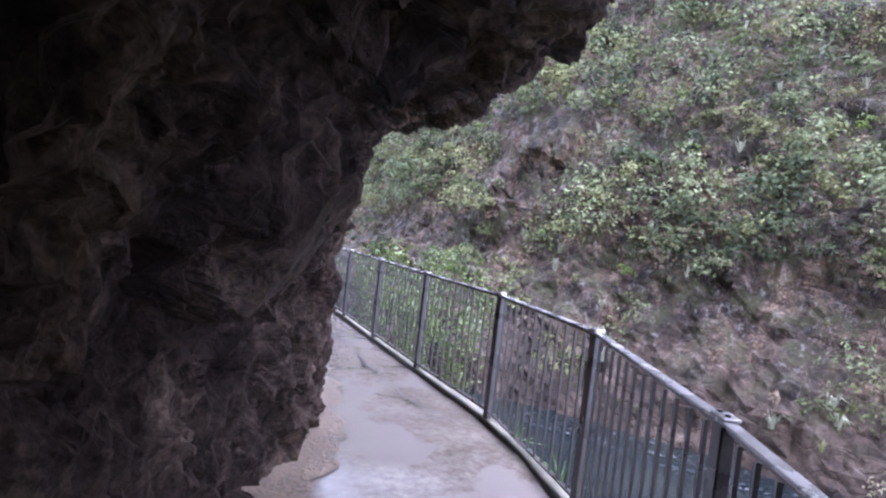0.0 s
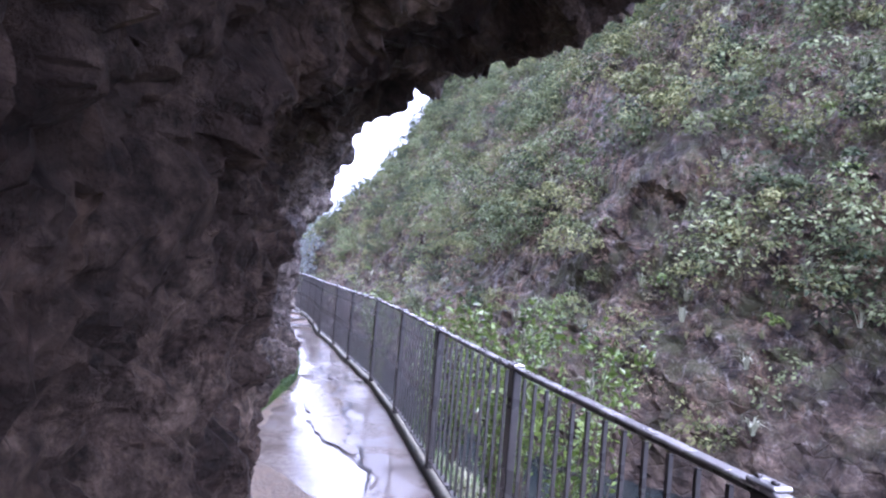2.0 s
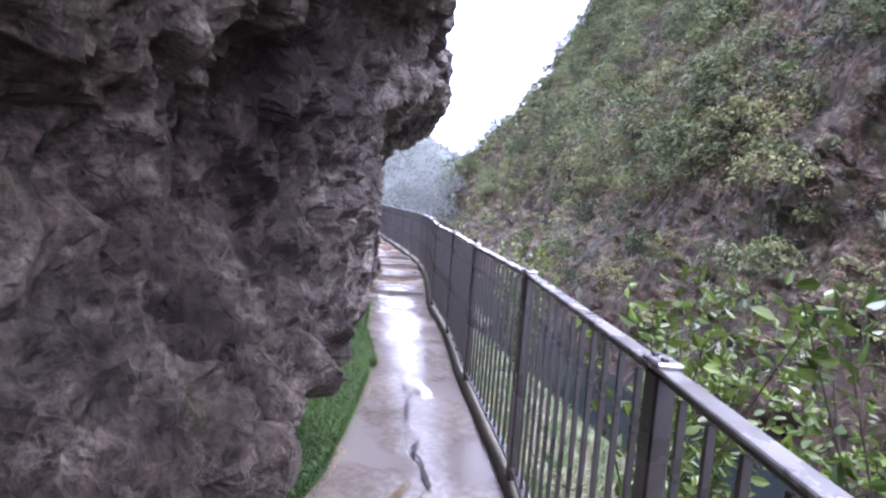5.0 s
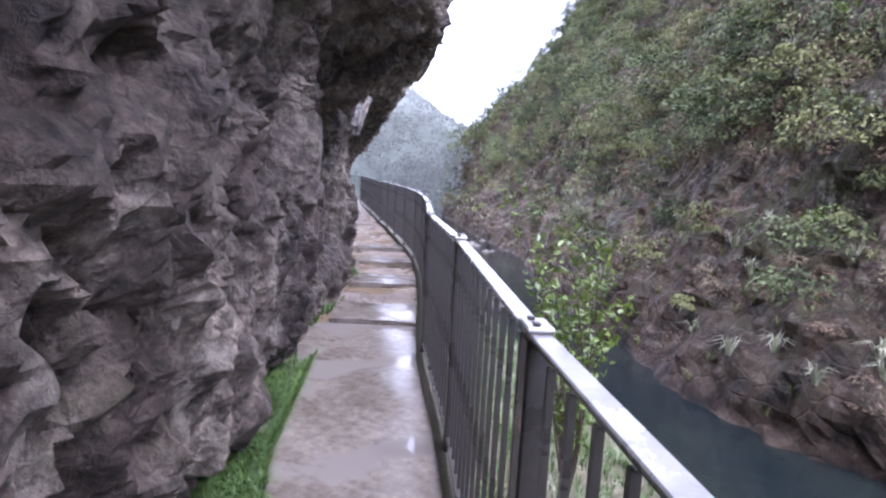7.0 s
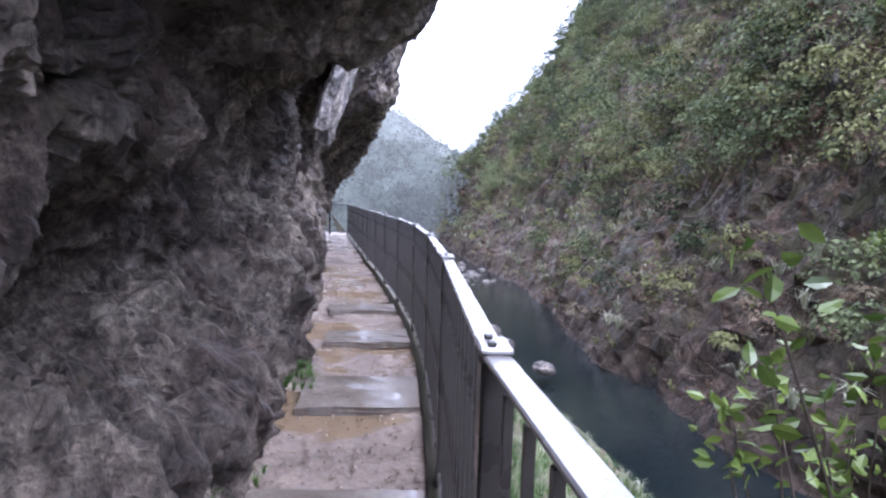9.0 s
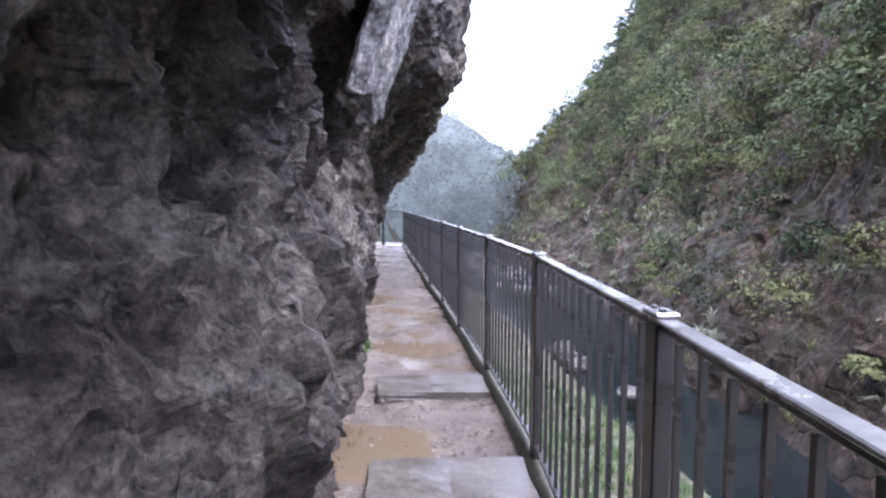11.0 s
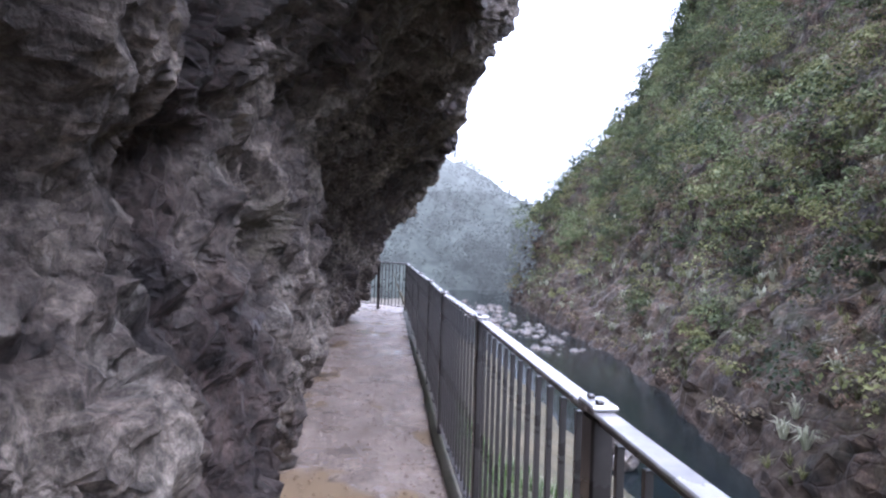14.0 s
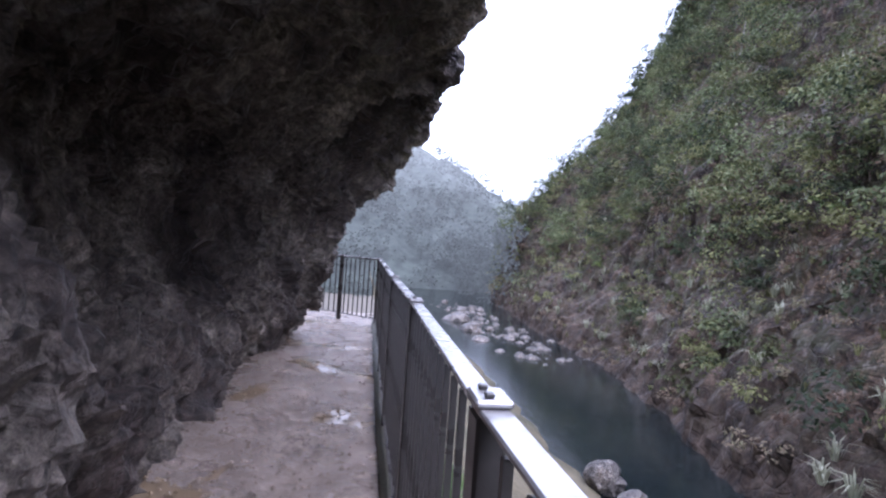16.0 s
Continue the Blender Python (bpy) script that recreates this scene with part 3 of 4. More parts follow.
def hill_point(i, z):
    """A place on the far hillside, by station and height, before its relief."""
    o = np.interp(z, HILL_Z, HILL_O) + np.interp(z, HILL_H, BACK[:, i])
    return np.array([edge[i, 0] + et[i, 1] * o, edge[i, 1] - et[i, 0] * o, z])


def hill_relief(p):
    q = (p[0], p[1], p[2])
    return 1.3 * noise_at(q, 0.09, 3) + 0.5 * facet(q, 0.3, 2.0) + 0.4 * facet(q, 0.85, 9.0) + 0.16 * facet(q, 2.2, 4.0) + 0.45 * noise_at(q, 0.5, 5, 0.7)


def hill_place(i, z):
    p = hill_point(i, z)
    out = np.array([-et[i, 1], et[i, 0], 0.35])
    return p + out * hill_relief(p) * min(1.0, (z + 8.5) / 4)


def hill_mesh():
    zs = np.r_[np.arange(-7.5, 7, 0.25), np.arange(7, 16, 0.45), np.arange(16, 56.1, 0.9)]
    v = np.array([[hill_place(i, z) for z in zs] for i in range(len(edge))])
    return mesh_of("hillside", v.reshape(-1, 3), grid_faces(len(edge), len(zs)), HILL)


tagged(new("hillside", hill_mesh()), "steep rocky hillside across the river with scrub", "hillside", kind="structure")

# water between the banks
wv = np.concatenate([at_s(s_, np.linspace(-4.5, -130, 21), -6.0) for s_ in np.linspace(-60, 170, 23)])
tagged(new("river_water", mesh_of("river", wv, grid_faces(23, 21), RIVER, True)), "dark slow river water with ripples", "water", kind="structure")

rx_, ry_ = np.meshgrid(np.linspace(1.5, 22, 150), np.linspace(-4, 5, 80), indexing="ij")
rv = np.stack([rx_, 27.2 - 0.52 * rx_ + ry_ * 0.75, np.full_like(rx_, -6.0)], -1).reshape(-1, 3)
for p in rv:
    e_ = min(1, (p[0] - 1.5) / 2, (22 - p[0]) / 2, max(0.0, 3 - abs((p[1] - 27.2 + 0.52 * p[0]) )) / 1.2)
    p[2] += -0.03 + max(0.0, e_) * (0.05 + 0.1 * noise_at(p, 2.4, 4))
tagged(new("riffle_water", mesh_of("riffle", rv, grid_faces(150, 80), RIVER, False)), "broken rippling shallow river water", "water", kind="structure")

gr = [(-700, -700, -7.6), (700, -700, -7.6), (700, 700, -7.6), (-700, 700, -7.6)]
tagged(new("ground", mesh_of("ground", gr, [(0, 1, 2, 3)], SAND)), "stony valley floor", "ground", kind="structure")


def far_hill():
    v = []
    for a in np.linspace(-35, 75, 110):
        for r in np.linspace(0, 1, 40):
            ang = radians(90 + 38 + a)
            dist = 105 + 110 * r
            top = np.interp(a, [-35, -12, -4, 2, 10, 25, 75], [5, 9, 24, 36, 48, 60, 70])
            p = [math.cos(ang) * dist - 8, math.sin(ang) * dist + 16, -8 + (top + 8) * r ** 0.8]
            k = 5 * noise_at(p, 0.03, 3) + 1.8 * noise_at(p, 0.16, 4)
            p[2] += k * min(1, r * 4)
            v.append(p)
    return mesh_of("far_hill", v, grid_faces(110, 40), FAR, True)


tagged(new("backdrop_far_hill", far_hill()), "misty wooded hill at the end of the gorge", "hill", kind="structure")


# ---- plants ----
rng = np.random.default_rng(7)


def unit(n):
    v = rng.normal(size=(n, 3))
    return v / np.linalg.norm(v, axis=1)[:, None]


def leaf_quads(pos, length, width, facing=None, loose=0.7):
    """Kite-shaped leaves at the given places, facing roughly the given way."""
    n = len(pos)
    if facing is None:
        facing = unit(n)
    nrm = facing + unit(n) * loose
    nrm /= np.linalg.norm(nrm, axis=1)[:, None] + 1e-9
    a = np.cross(nrm, unit(n))
    a /= np.linalg.norm(a, axis=1)[:, None] + 1e-9
    b = np.cross(nrm, a)
    k = rng.uniform(0.6, 1.4, (n, 1))
    a, b = a * length * k, b * width * k
    v = np.stack([pos - a * 0.5, pos + b * 0.5 - a * 0.08, pos + a * 0.5, pos - b * 0.5 - a * 0.08], 1).reshape(-1, 3)
    return v, np.arange(4 * n).reshape(-1, 4)


def foliage(name, centers, radii, per, length, width, material, label, category, flat=0.75, lobes=6):
    """Many shrubs of one kind: each a cluster of a few leafy lobes, open below."""
    n = len(centers)
    size = rng.uniform(0.34, 0.62, (n, lobes))
    lobe = centers[:, None] + unit(n * lobes).reshape(n, lobes, 3) * radii[:, None, None] * np.array([0.66, 0.66, 0.5 * flat / 0.75])
    pick = rng.integers(0, lobes, (n, per))
    base = lobe[np.arange(n)[:, None], pick]
    out = unit(n * per).reshape(n, per, 3)
    out[..., 2] = np.where(out[..., 2] < -0.25, -out[..., 2], out[..., 2])
    r = rng.uniform(0.5, 1.0, (n, per, 1)) ** 0.35 * size[np.arange(n)[:, None], pick][..., None]
    pos = base + out * r * radii[:, None, None] * np.array([1, 1, flat])
    face = (out + np.array([0, 0, 0.35])).reshape(-1, 3)
    v, f = leaf_quads(pos.reshape(-1, 3), length, width, face, 0.55)
    me = mesh_of(name, v, f, material)
    me.attributes.new("tone", "FLOAT", "POINT").data.foreach_set("value", np.repeat(rng.uniform(0, 1, n), per * 4).astype(np.float32))
    return tagged(new(name, me), label, category, kind="stuff")


def tufts(name, bases, per, length, width, material, label, category, droop=1.0, lean=0.6):
    """Tufts of arching blades."""
    n = len(bases)
    b = np.repeat(bases, per, axis=0)
    m = len(b)
    ang = rng.uniform(0, 2 * np.pi, m)
    out = np.stack([np.cos(ang), np.sin(ang), np.zeros(m)], 1)
    side_ = np.stack([-np.sin(ang), np.cos(ang), np.zeros(m)], 1) * width / 2
    ln = length * rng.uniform(0.5, 1.2, (m, 1))
    l = lean * rng.uniform(0.2, 1.2, (m, 1))
    up = np.array([0, 0, 1.0])
    b = b + out * 0.12 * length * rng.uniform(0, 1, (m, 1))
    p1 = b + (up * 0.6 + out * 0.3 * l) * ln
    p2 = b + (up * (0.95 - 0.45 * droop * l) + out * 0.9 * l) * ln
    v = np.stack([b - side_, b + side_, p1 + side_ * 0.9, p1 - side_ * 0.9, p2 + side_ * 0.15, p2 - side_ * 0.15], 1).reshape(-1, 3)
    k = np.arange(m)[:, None] * 6
    f = np.concatenate([k + np.array([[0, 1, 2, 3]]), k + np.array([[3, 2, 4, 5]])])
    return tagged(new(name, mesh_of(name, v, f, material)), label, category, kind="stuff")


def hill_spots(n, z0, z1, i0, i1, bare=0.0, grain=0.12, power=1.0, rocky=0.0):
    """Places on the hillside, thinned where it is bare and, by rocky, on the rock above the water."""
    out = []
    while len(out) < n:
        z = z0 + (z1 - z0) * rng.uniform() ** power
        i = int(rng.integers(i0, i1))
        p = hill_place(i, z)
        low = rocky * min(1.0, max(0.0, (2.5 + 3.5 * noise_at((p[0], p[1], 0), 0.11, 2) - z) / 2.0))
        if noise_at(p, grain, 3) > bare - 0.25 * min(1, max(0, z / 12)) and rng.uniform() > low:
            out.append(p)
    return np.array(out)


near_i = int(np.searchsorted(es, 25))
far_i = int(np.searchsorted(es, es[-1] - 45))
for kind_name, mat_, count, zlo, zhi, rad, per, ln, wd, bare, rocky, text in (
    ("olive_scrub", SCRUB_OLIVE, 1300, -4, 44, (0.55, 1.9), 210, 0.19, 0.095, -0.2, 0.72, "olive green scrub covering the steep hillside"),
    ("dark_scrub", SCRUB_DARK, 1050, -3, 50, (0.7, 2.2), 250, 0.2, 0.1, -0.2, 0.8, "dark green bushes on the steep hillside"),
    ("dry_scrub", SCRUB_DRY, 1500, -5.4, 34, (0.3, 0.95), 90, 0.17, 0.06, -0.2, 0.6, "brown dry fern and dead scrub on the hillside"),
    ("bright_scrub", LEAF_BRIGHT, 110, -1, 34, (0.4, 1.0), 130, 0.16, 0.08, 0.05, 0.7, "bright green shrubs among the hillside scrub"),
):
    c = hill_spots(count, zlo, zhi, near_i, far_i, bare, 0.12, 1.25, rocky)
    foliage(kind_name, c + np.array([-0.35, -0.4, 0.35]), rng.uniform(*rad, len(c)), per, ln, wd, mat_, text, "shrubs")
c = hill_spots(250, 1, 40, near_i, far_i, -0.1, 0.12, 1.2, 1.0)
foliage("hillside_trees", c + np.array([-0.7, -0.8, 0.9]), rng.uniform(1.5, 2.7, len(c)), 420, 0.25, 0.12, SCRUB_DARK, "dark green rounded trees standing on the hillside", "trees", 0.9, 11)
c = hill_spots(420, -4.5, 20, near_i, far_i, -0.1, 0.12, 1.3)
tufts("pale_tufts", c, 26, 0.9, 0.06, LEAF_PALE, "pale arching grass tufts on the rock face", "grass tufts", 1.3, 0.8)
c = hill_spots(700, -5.6, 8, near_i, far_i, -0.2)
tufts("green_tufts", c, 22, 0.5, 0.03, LEAF_OLIVE, "small green grass tufts on the rock face", "grass tufts", 1.0, 0.9)
# trees standing on the crest
crest = hill_spots(380, 22, 52, near_i, far_i, -0.8)
foliage("crest_trees", crest + np.array([-0.4, -0.4, 2.3]), rng.uniform(0.9, 2.3, len(crest)), 170, 0.3, 0.13, SCRUB_DARK, "dark trees along the top of the hillside", "trees", 2.0)
# wooded far hill
far_me = bpy.data.objects["backdrop_far_hill"].data
pick = rng.integers(0, len(far_me.vertices), 1400)
far_c = np.array([far_me.vertices[int(i)].co[:] for i in pick])
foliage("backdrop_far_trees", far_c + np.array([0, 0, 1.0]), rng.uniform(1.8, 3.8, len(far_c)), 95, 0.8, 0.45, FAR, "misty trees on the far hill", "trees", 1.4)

# trees where the river bends
bend = np.stack([rng.uniform(-92, -52, 90), rng.uniform(78, 112, 90), rng.uniform(-6, 3, 90)], 1)
bend = bend[(bend[:, 1] - 80) > -(bend[:, 0] + 47) * 0.75]
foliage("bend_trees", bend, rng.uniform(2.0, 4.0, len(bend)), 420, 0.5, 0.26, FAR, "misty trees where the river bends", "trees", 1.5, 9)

# bank below the railing
def bank_spots(n, s0, s1, o0, o1):
    ss_ = rng.uniform(s0, s1, n)
    oo = rng.uniform(o0, o1, n)
    e_ = np.interp(ss_, *np.array(NEAR_EDGE).T)
    zz_ = np.interp(oo / e_, [0, 0.012, 0.03, 0.06, 0.1, 0.15, 0.2, 0.27, 0.35, 0.45, 0.55, 0.65, 0.75, 0.85, 0.93, 1.0], [-0.06, -0.35, -0.8, -1.3, -1.8, -2.4, -2.9, -3.4, -3.8, -4.3, -4.6, -4.9, -5.2, -5.5, -5.8, -6.1])
    return at_s(ss_, -0.06 - oo, zz_)


tufts("bank_grass", bank_spots(2600, -2, 34, 0.1, 6.5), 16, 0.38, 0.012, GRASS, "green grass on the river bank", "grass", 1.0, 0.8)
tufts("bank_dry_grass", bank_spots(900, -2, 34, 2.0, 7.0), 14, 0.35, 0.012, LEAF_PALE, "dry pale grass on the river bank", "grass", 1.0, 0.9)
c = bank_spots(90, 2, 17, 0.5, 5)
foliage("bank_shrubs", c + np.array([0, 0, 0.25]), rng.uniform(0.25, 0.6, len(c)), 150, 0.1, 0.045, LEAF_OLIVE, "green undergrowth on the bank below the railing", "shrubs")

# grass along the cliff's foot, thick by the rock and thinning towards the path
def foot_spots(n, s0, s1, reach, inside=0.12):
    out = []
    while len(out) < n:
        s_ = rng.uniform(s0, s1)
        l_ = np.interp(s_, CLIFF_S, FOOT) + inside - min(abs(rng.normal()), 1.7) * (reach + inside) * 0.45
        p = at_s(s_, l_, 0.012)
        if noise_at(p, 2.2, 3) + 0.35 * min(s_ - s0, s1 - s_, 0.6) > rng.uniform(-0.5, 0.2):
            out.append(p)
    return np.array(out)


tufts("verge_grass", np.concatenate([foot_spots(800, 6.6, 9.0, 0.36), foot_spots(2700, 8.4, 11.4, 0.38), foot_spots(2600, 10.8, 13.4, 0.5), foot_spots(120, 14.0, 15.2, 0.2), foot_spots(160, 16.3, 17.8, 0.25), foot_spots(700, 18.3, 21.2, 0.26), foot_spots(60, 22, 24.5, 0.15)]), 14, 0.075, 0.0055, GRASS,
      "bright green grass strip at the foot of the cliff", "grass", 0.8, 0.9)


# brown earth between the concrete and the rock, and standing water
def ribbon(name, s0, s1, inner, outer, z, material, wave, label, category, seed):
    ss = np.arange(s0, s1 + 1e-6, 0.03)
    rows = []
    for s_ in ss:
        fade = math.sqrt(max(0.0, min(1.0, (s_ - s0) / 0.25, (s1 - s_) / 0.25)))
        a, b = inner(s_), outer(s_)
        mid, thin = (a + b) / 2, b - a < 0.05
        a = mid + (a - mid) * fade + wave * noise_at((s_, seed, 0), 2.6, 5 if thin else 3) * fade
        b = mid + (b - mid) * fade + wave * noise_at((s_, seed + (0.03 if thin else 9), 0), 2.6, 5 if thin else 3) * fade
        rows.append(at_s(s_, np.linspace(a, max(b, a + 0.004), 6), z))
    return tagged(new(name, mesh_of(name, np.array(rows).reshape(-1, 3), grid_faces(len(ss), 6), material, True)), label, category, kind="structure")


VERGE = plain("verge_earth", (0.1, 0.075, 0.05), (0.27, 0.21, 0.155), 4.0, (0.35, 0.8), bumpy=0.7, dist=0.03)
ribbon("verge_earth", 0.2, 14.2, lambda s_: np.interp(s_, CLIFF_S, FOOT) - np.interp(s_, [3, 7, 8.5, 12, 14], [0.26, 0.42, 0.32, 0.24, 0.12]), lambda s_: np.interp(s_, CLIFF_S, FOOT) + 0.3, 0.0115, VERGE, 0.1,
       "muddy brown earth strip at the foot of the cliff", "earth", 3)
ribbon("puddle", 6.3, 9.0, lambda s_: 0.5, lambda s_: 0.5 + 0.34 * math.sin(math.pi * min(1.0, max(0.0, (s_ - 6.2) / 2.9))), 0.013, PUDDLE, 0.12, "shallow muddy rain puddle lying beside the concrete", "puddle", 25)
CRACK = plain("wet_crack", (0.02, 0.017, 0.014), (0.06, 0.05, 0.04), 9.0, (0.4, 0.7))
ribbon("path_crack", 2.8, 10.8, lambda s_: 0.445, lambda s_: 0.46, 0.0135, CRACK, 0.12, "dark ragged crack along the concrete's edge", "crack", 30)


def tube(bm, pts, r0, r1, sides=5):
    rings = []
    for i, p in enumerate(pts):
        d_ = (pts[min(i + 1, len(pts) - 1)] - pts[max(i - 1, 0)]).normalized()
        u = d_.orthogonal().normalized()
        w = d_.cross(u)
        r = r0 + (r1 - r0) * i / (len(pts) - 1)
        rings.append([bm.verts.new(p + (u * math.cos(k) + w * math.sin(k)) * r) for k in np.linspace(0, 2 * math.pi, sides, endpoint=False)])
    for a, b in zip(rings, rings[1:]):
        for k in range(sides):
            bm.faces.new((a[k], a[(k + 1) % sides], b[(k + 1) % sides], b[k]))


def shrub(base, height, spread, stems, per, leaf, seed, label, lean=(0, 0)):
    """A leafy shrub: curved stems and folded broad leaves."""
    rnd = random.Random(seed)
    thing = tagged(new("shrub"), label, "shrub")
    thing.location = base
    bl = bmesh.new()
    for _ in range(stems):
        bs = bmesh.new()
        a = rnd.uniform(0, 2 * math.pi)
        out = Vector((math.cos(a), math.sin(a), 0)) * spread * rnd.uniform(0.2, 1.0) + Vector((*lean, 0))
        h = height * rnd.uniform(0.6, 1.0)
        wob = Vector((rnd.uniform(-1, 1), rnd.uniform(-1, 1), 0)) * 0.12 * spread
        pts = [out * (t ** 1.4) + Vector((0, 0, h * t)) + wob * math.sin(t * 4) for t in np.linspace(0, 1, 8)]
        tube(bs, pts, 0.011, 0.003)
        part("stem", bs, WOOD, thing)
        for _ in range(per):
            t = 1 - 0.75 * rnd.random() ** 1.6
            i = min(int(t * 7), 6)
            p = pts[i].lerp(pts[i + 1], t * 7 - i) + Vector((rnd.gauss(0, 1), rnd.gauss(0, 1), rnd.gauss(0, 1))) * 0.045
            d_ = Vector((rnd.gauss(0, 1), rnd.gauss(0, 1), rnd.gauss(0.35, 0.7))).normalized()
            w = d_.cross(Vector((rnd.gauss(0, 1), rnd.gauss(0, 1), rnd.gauss(0, 1)))).normalized()
            nrm = d_.cross(w)
            ln = leaf * rnd.uniform(0.6, 1.25)
            wd = ln * 0.24
            c0, c1, c2 = bl.verts.new(p), bl.verts.new(p + d_ * ln * 0.5 - nrm * ln * 0.03), bl.verts.new(p + d_ * ln - nrm * ln * 0.1)
            for sg in (1, -1):
                e1, e2 = bl.verts.new(p + d_ * ln * 0.32 + w * sg * wd + nrm * ln * 0.05), bl.verts.new(p + d_ * ln * 0.68 + w * sg * wd * 0.85 + nrm * ln * 0.03)
                bl.faces.new((c0, e1, c1) if sg > 0 else (c0, c1, e1))
                bl.faces.new((c1, e1, e2, c2) if sg > 0 else (c1, c2, e2, e1))
    part("crown", bl, LEAF_BRIGHT, thing)
    return thing


for k, (s_, o_, h_, sp_, z_) in enumerate([(6.8, 1.6, 2.4, 0.7, -1.4), (7.6, 1.1, 2.4, 0.7, -1.25), (8.4, 1.5, 2.8, 0.8, -1.6), (9.2, 0.9, 2.2, 0.6, -1.1), (9.9, 1.5, 2.3, 0.7, -1.5), (8.0, 2.4, 3.2, 0.9, -2.0), (9.3, 2.3, 3.0, 0.8, -2.0)]):
    q = at_s(s_, -o_, z_)
    shrub(q, h_, sp_, 13, 56, 0.085, 20 + k, "bright green broad-leaved shrub behind the railing")
q = at_s(14.5, -1.35, -1.4)
shrub(q, 2.4, 0.55, 12, 34, 0.078, 42, "bright green broad-leaved shrub on the bank below the railing")
q = at_s(13.8, -1.25, -1.25)
shrub(q, 2.45, 0.62, 14, 38, 0.08, 41, "bright green broad-leaved shrub leaning at the railing")

# ---- boulders ----
def boulder(p, r, seed):
    bm = bmesh.new()
    bmesh.ops.create_icosphere(bm, subdivisions=3, radius=1.0)
    rnd = random.Random(seed)
    sx, sy, sz = rnd.uniform(0.8, 1.35), rnd.uniform(0.75, 1.1), rnd.uniform(0.55, 0.85)
    for v in bm.verts:
        q_ = v.co + Vector((seed * 3.1, 0, 0))
        v.co *= 1 + 0.25 * noise.noise(q_ * 0.9) + 0.3 * facet(q_, 1.3) + 0.05 * noise.noise(q_ * 4)
        v.co.x, v.co.y, v.co.z = v.co.x * sx * r, v.co.y * sy * r, v.co.z * sz * r
    bmesh.ops.rotate(bm, cent=(0, 0, 0), matrix=Matrix.Rotation(rnd.uniform(0, 6.28), 3, "Z"), verts=bm.verts)
    me = bpy.data.meshes.new("boulder")
    bm.to_mesh(me)
    bm.free()
    me.materials.append(BOULDER)
    ob = new("boulder", me)
    ob.location = p
    return tagged(ob, "pale grey weathered boulder in the river", "boulder", "river boulders")


rb = random.Random(5)
for k in range(190):
    t_ = rb.uniform(0.33, 1.28)
    x = -18.5 - 30 * t_ + rb.gauss(0, 1.7)
    y = 46.5 + 27 * t_ + rb.gauss(0, 1.3)
    boulder((x, y, -6.05), (0.08 + 0.34 * rb.random() ** 3.0) * (1.0 + 0.5 * t_), k + 1)
for k, (x, y, z, r) in enumerate([(-17.2, 37.2, -5.6, 0.75), (-10.4, 37.6, -5.9, 0.6), (-12.4, 33.2, -5.5, 0.5), (-15.9, 36.4, -5.8, 0.45), (-46, 68, -6.2, 1.3), (-41, 63, -6.2, 1.0), (-37, 59, -6.1, 0.8)]):
    boulder((x, y, z), r, 100 + k)

# ---- pale slab under the overhang ----
def hanging_slab():
    ss_, n_ = np.linspace(19.2, 21.15, 48), 40
    v = []
    for i, s_ in enumerate(ss_):
        f0 = i / 47
        low = 2.0 + 0.3 * f0 + 0.1 * noise_at((s_, 0, 0), 3.0, 3) - 0.2 * max(0, math.sin(s_ * 8.0)) ** 3
        for f_ in np.linspace(0, 1, n_):
            z_ = low + (3.5 - low) * f_
            l_ = 0.88 - 0.16 * f0 - 0.4 * f_ + 0.06 * noise_at((s_, z_ * 0.4, 1), 5.0, 5)
            v.append(at_s(s_, l_, z_))
    me = mesh_of("pale_slab", v, grid_faces(48, n_), SLAB)
    ob = tagged(new("pale_rock_slab", me), "pale wet rock slab hanging under the overhang", "rock", kind="structure")
    ob.modifiers.new("thick", "SOLIDIFY").thickness = 0.12
    return ob


hanging_slab()

# ---- slabs of the footway ----
slab_rnd = random.Random(3)
for s0, s1 in ((14.3, 14.95), (15.95, 16.55), (17.55, 18.0), (19.0, 19.4)):
    bm = bmesh.new()
    bmesh.ops.create_cube(bm, size=1.0)
    bmesh.ops.scale(bm, vec=(s1 - s0, 0.74, 0.06), verts=bm.verts)
    bmesh.ops.subdivide_edges(bm, edges=bm.edges[:], cuts=3, use_grid_fill=True)
    for v in bm.verts:
        v.co += Vector((slab_rnd.uniform(-1, 1), slab_rnd.uniform(-1, 1), slab_rnd.uniform(-1, 1))) * 0.006
    ob = part("slab", bm, CONCRETE, footway_2, "flat worn concrete slab across the path")
    q = at_s((s0 + s1) / 2, 0.44, 0.0)
    ob.matrix_basis = pose(*q, 0, 0, math.degrees(heading((s0 + s1) / 2)))

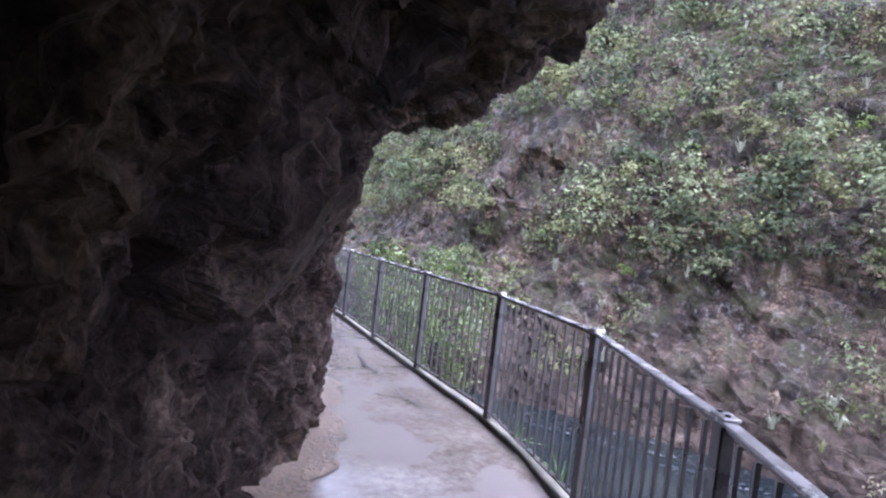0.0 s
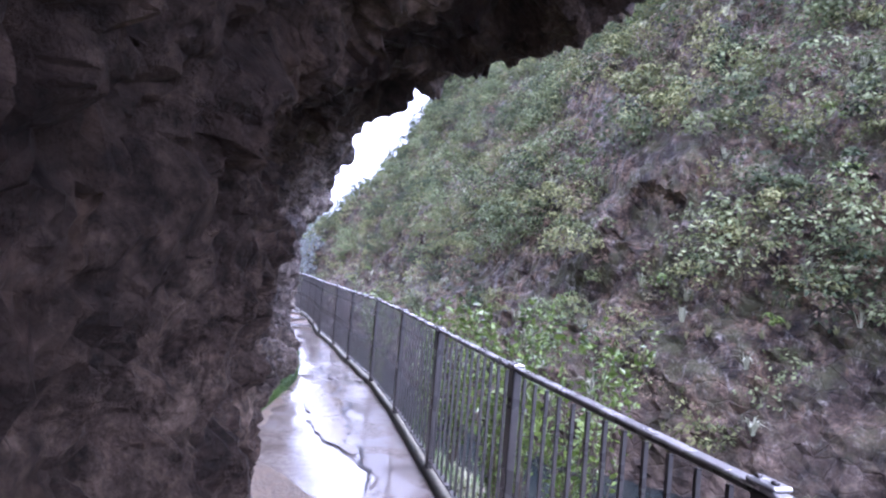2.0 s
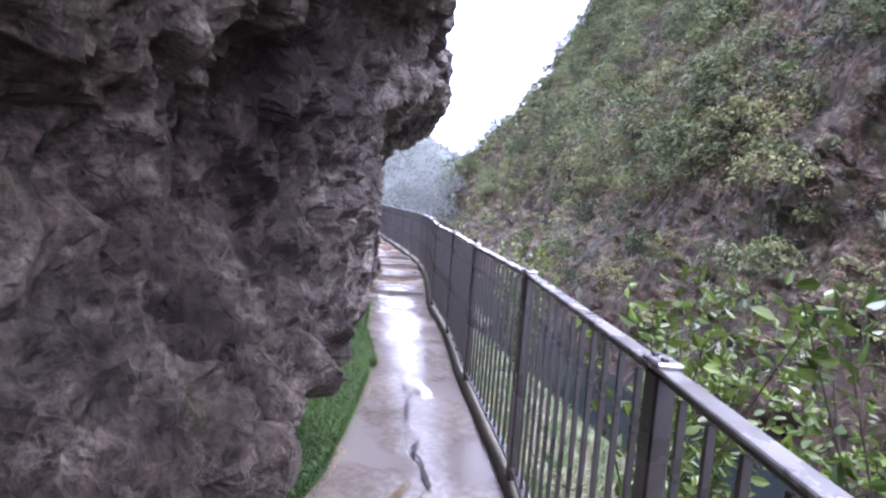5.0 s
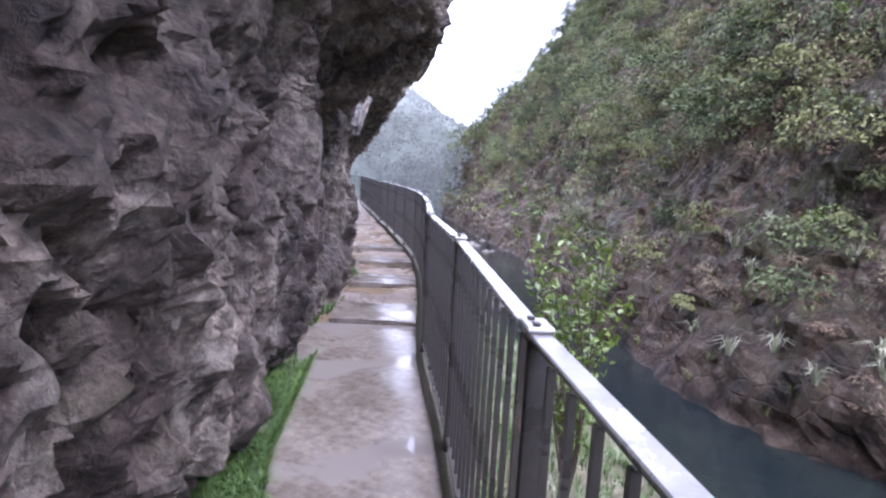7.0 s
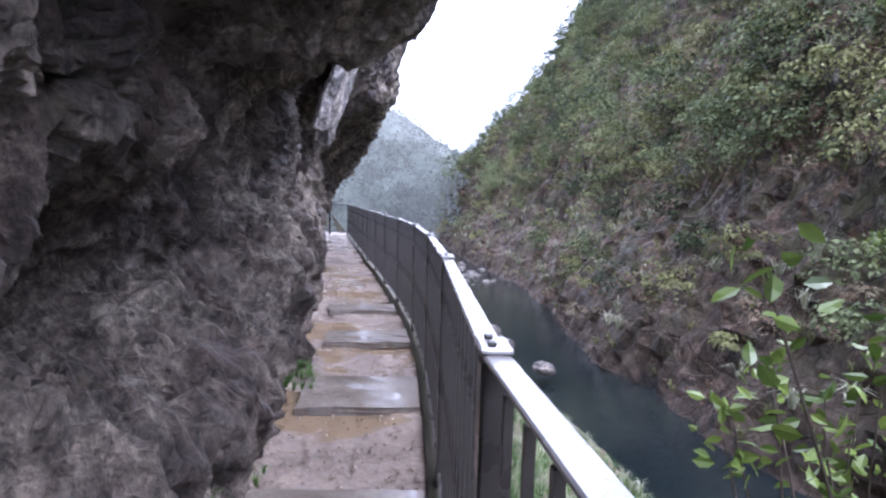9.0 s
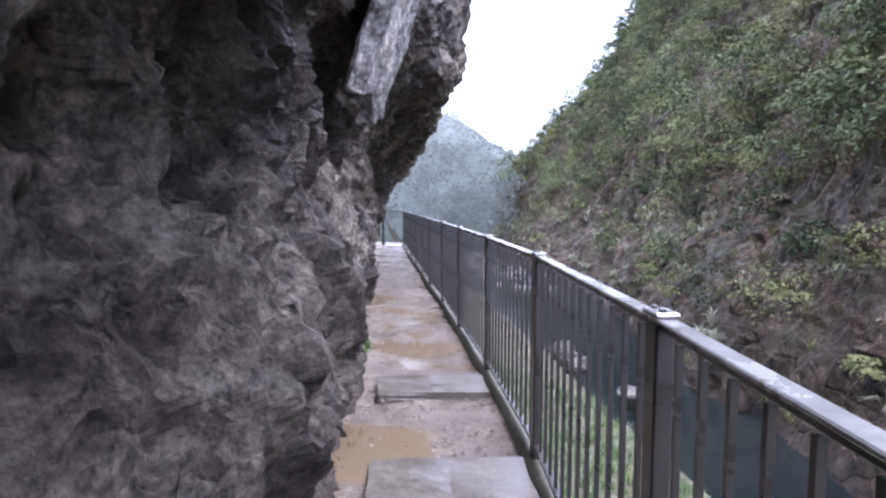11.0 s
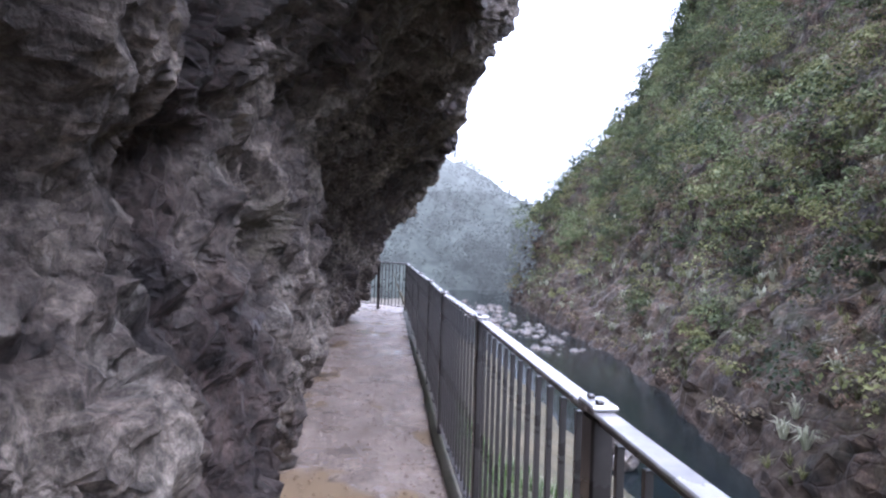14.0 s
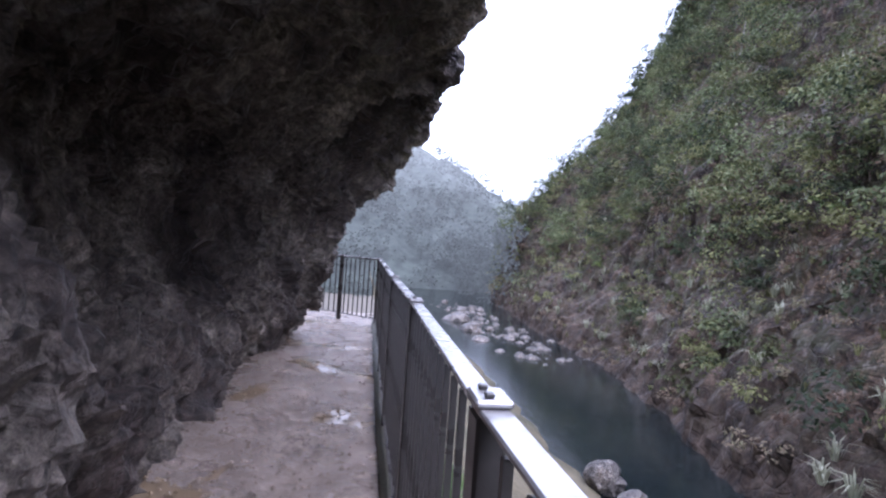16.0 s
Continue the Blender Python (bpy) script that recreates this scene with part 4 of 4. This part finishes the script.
# loose stones on the gravel
pv, pf = [], []
for k in range(4200):
    s_, l_ = rb.uniform(14.4, 32), rb.uniform(0.1, 1.25)
    q = at_s(s_, l_, 0.0)
    r = rb.uniform(0.006, 0.02)
    o = len(pv)
    pv += [(q[0] + r * dx * rb.uniform(0.6, 1.3), q[1] + r * dy * rb.uniform(0.6, 1.3), q[2] - 0.015 + r * dz) for dx, dy, dz in ((1, 0, 0.3), (0, 1, 0.3), (-1, 0, 0.3), (0, -1, 0.3), (0, 0, 1.1))]
    pf += [(o, o + 1, o + 4), (o + 1, o + 2, o + 4), (o + 2, o + 3, o + 4), (o + 3, o, o + 4)]
tagged(new("loose_gravel", mesh_of("loose_gravel", pv, pf, GRAVEL)), "loose gravel scattered on the footway", "gravel", kind="stuff")

# driftwood log in the river
log_bm = bmesh.new()
tube(log_bm, [Vector((-10.6 + 1.7 * t_, 37.9 - 1.3 * t_, -5.93 + 0.1 * math.sin(t_ * 3))) for t_ in np.linspace(0, 1, 9)], 0.13, 0.07, 9)
tube(log_bm, [Vector((-9.8, 37.25, -5.85)), Vector((-9.7, 37.5, -5.6)), Vector((-9.55, 37.6, -5.35))], 0.05, 0.02, 6)
log_me = bpy.data.meshes.new("driftwood_log")
log_bm.to_mesh(log_me)
log_bm.free()
log_me.materials.append(plain("bleached_wood", (0.25, 0.22, 0.19), (0.48, 0.45, 0.41), 5.0, (0.6, 0.9), stretch=(1, 1, 0.3)))
tagged(new("driftwood_log", log_me), "pale bleached driftwood log lying in the river", "log")

# dead trunk standing on the hillside
q = hill_place(int(np.searchsorted(es, es[-1] - 92)), 21.0)
snag_bm = bmesh.new()
tube(snag_bm, [Vector(q) + Vector((0.05 * math.sin(t_ * 5), 0, -0.5 + 4.6 * t_)) + Vector((0.5, 0.2, 0)) * t_ for t_ in np.linspace(0, 1, 9)], 0.11, 0.03, 7)
snag_me = bpy.data.meshes.new("dead_trunk")
snag_bm.to_mesh(snag_me)
snag_bm.free()
snag_me.materials.append(bpy.data.materials["bleached_wood"])
tagged(new("dead_trunk", snag_me), "bare pale dead trunk on the scrubby hillside", "dead tree")
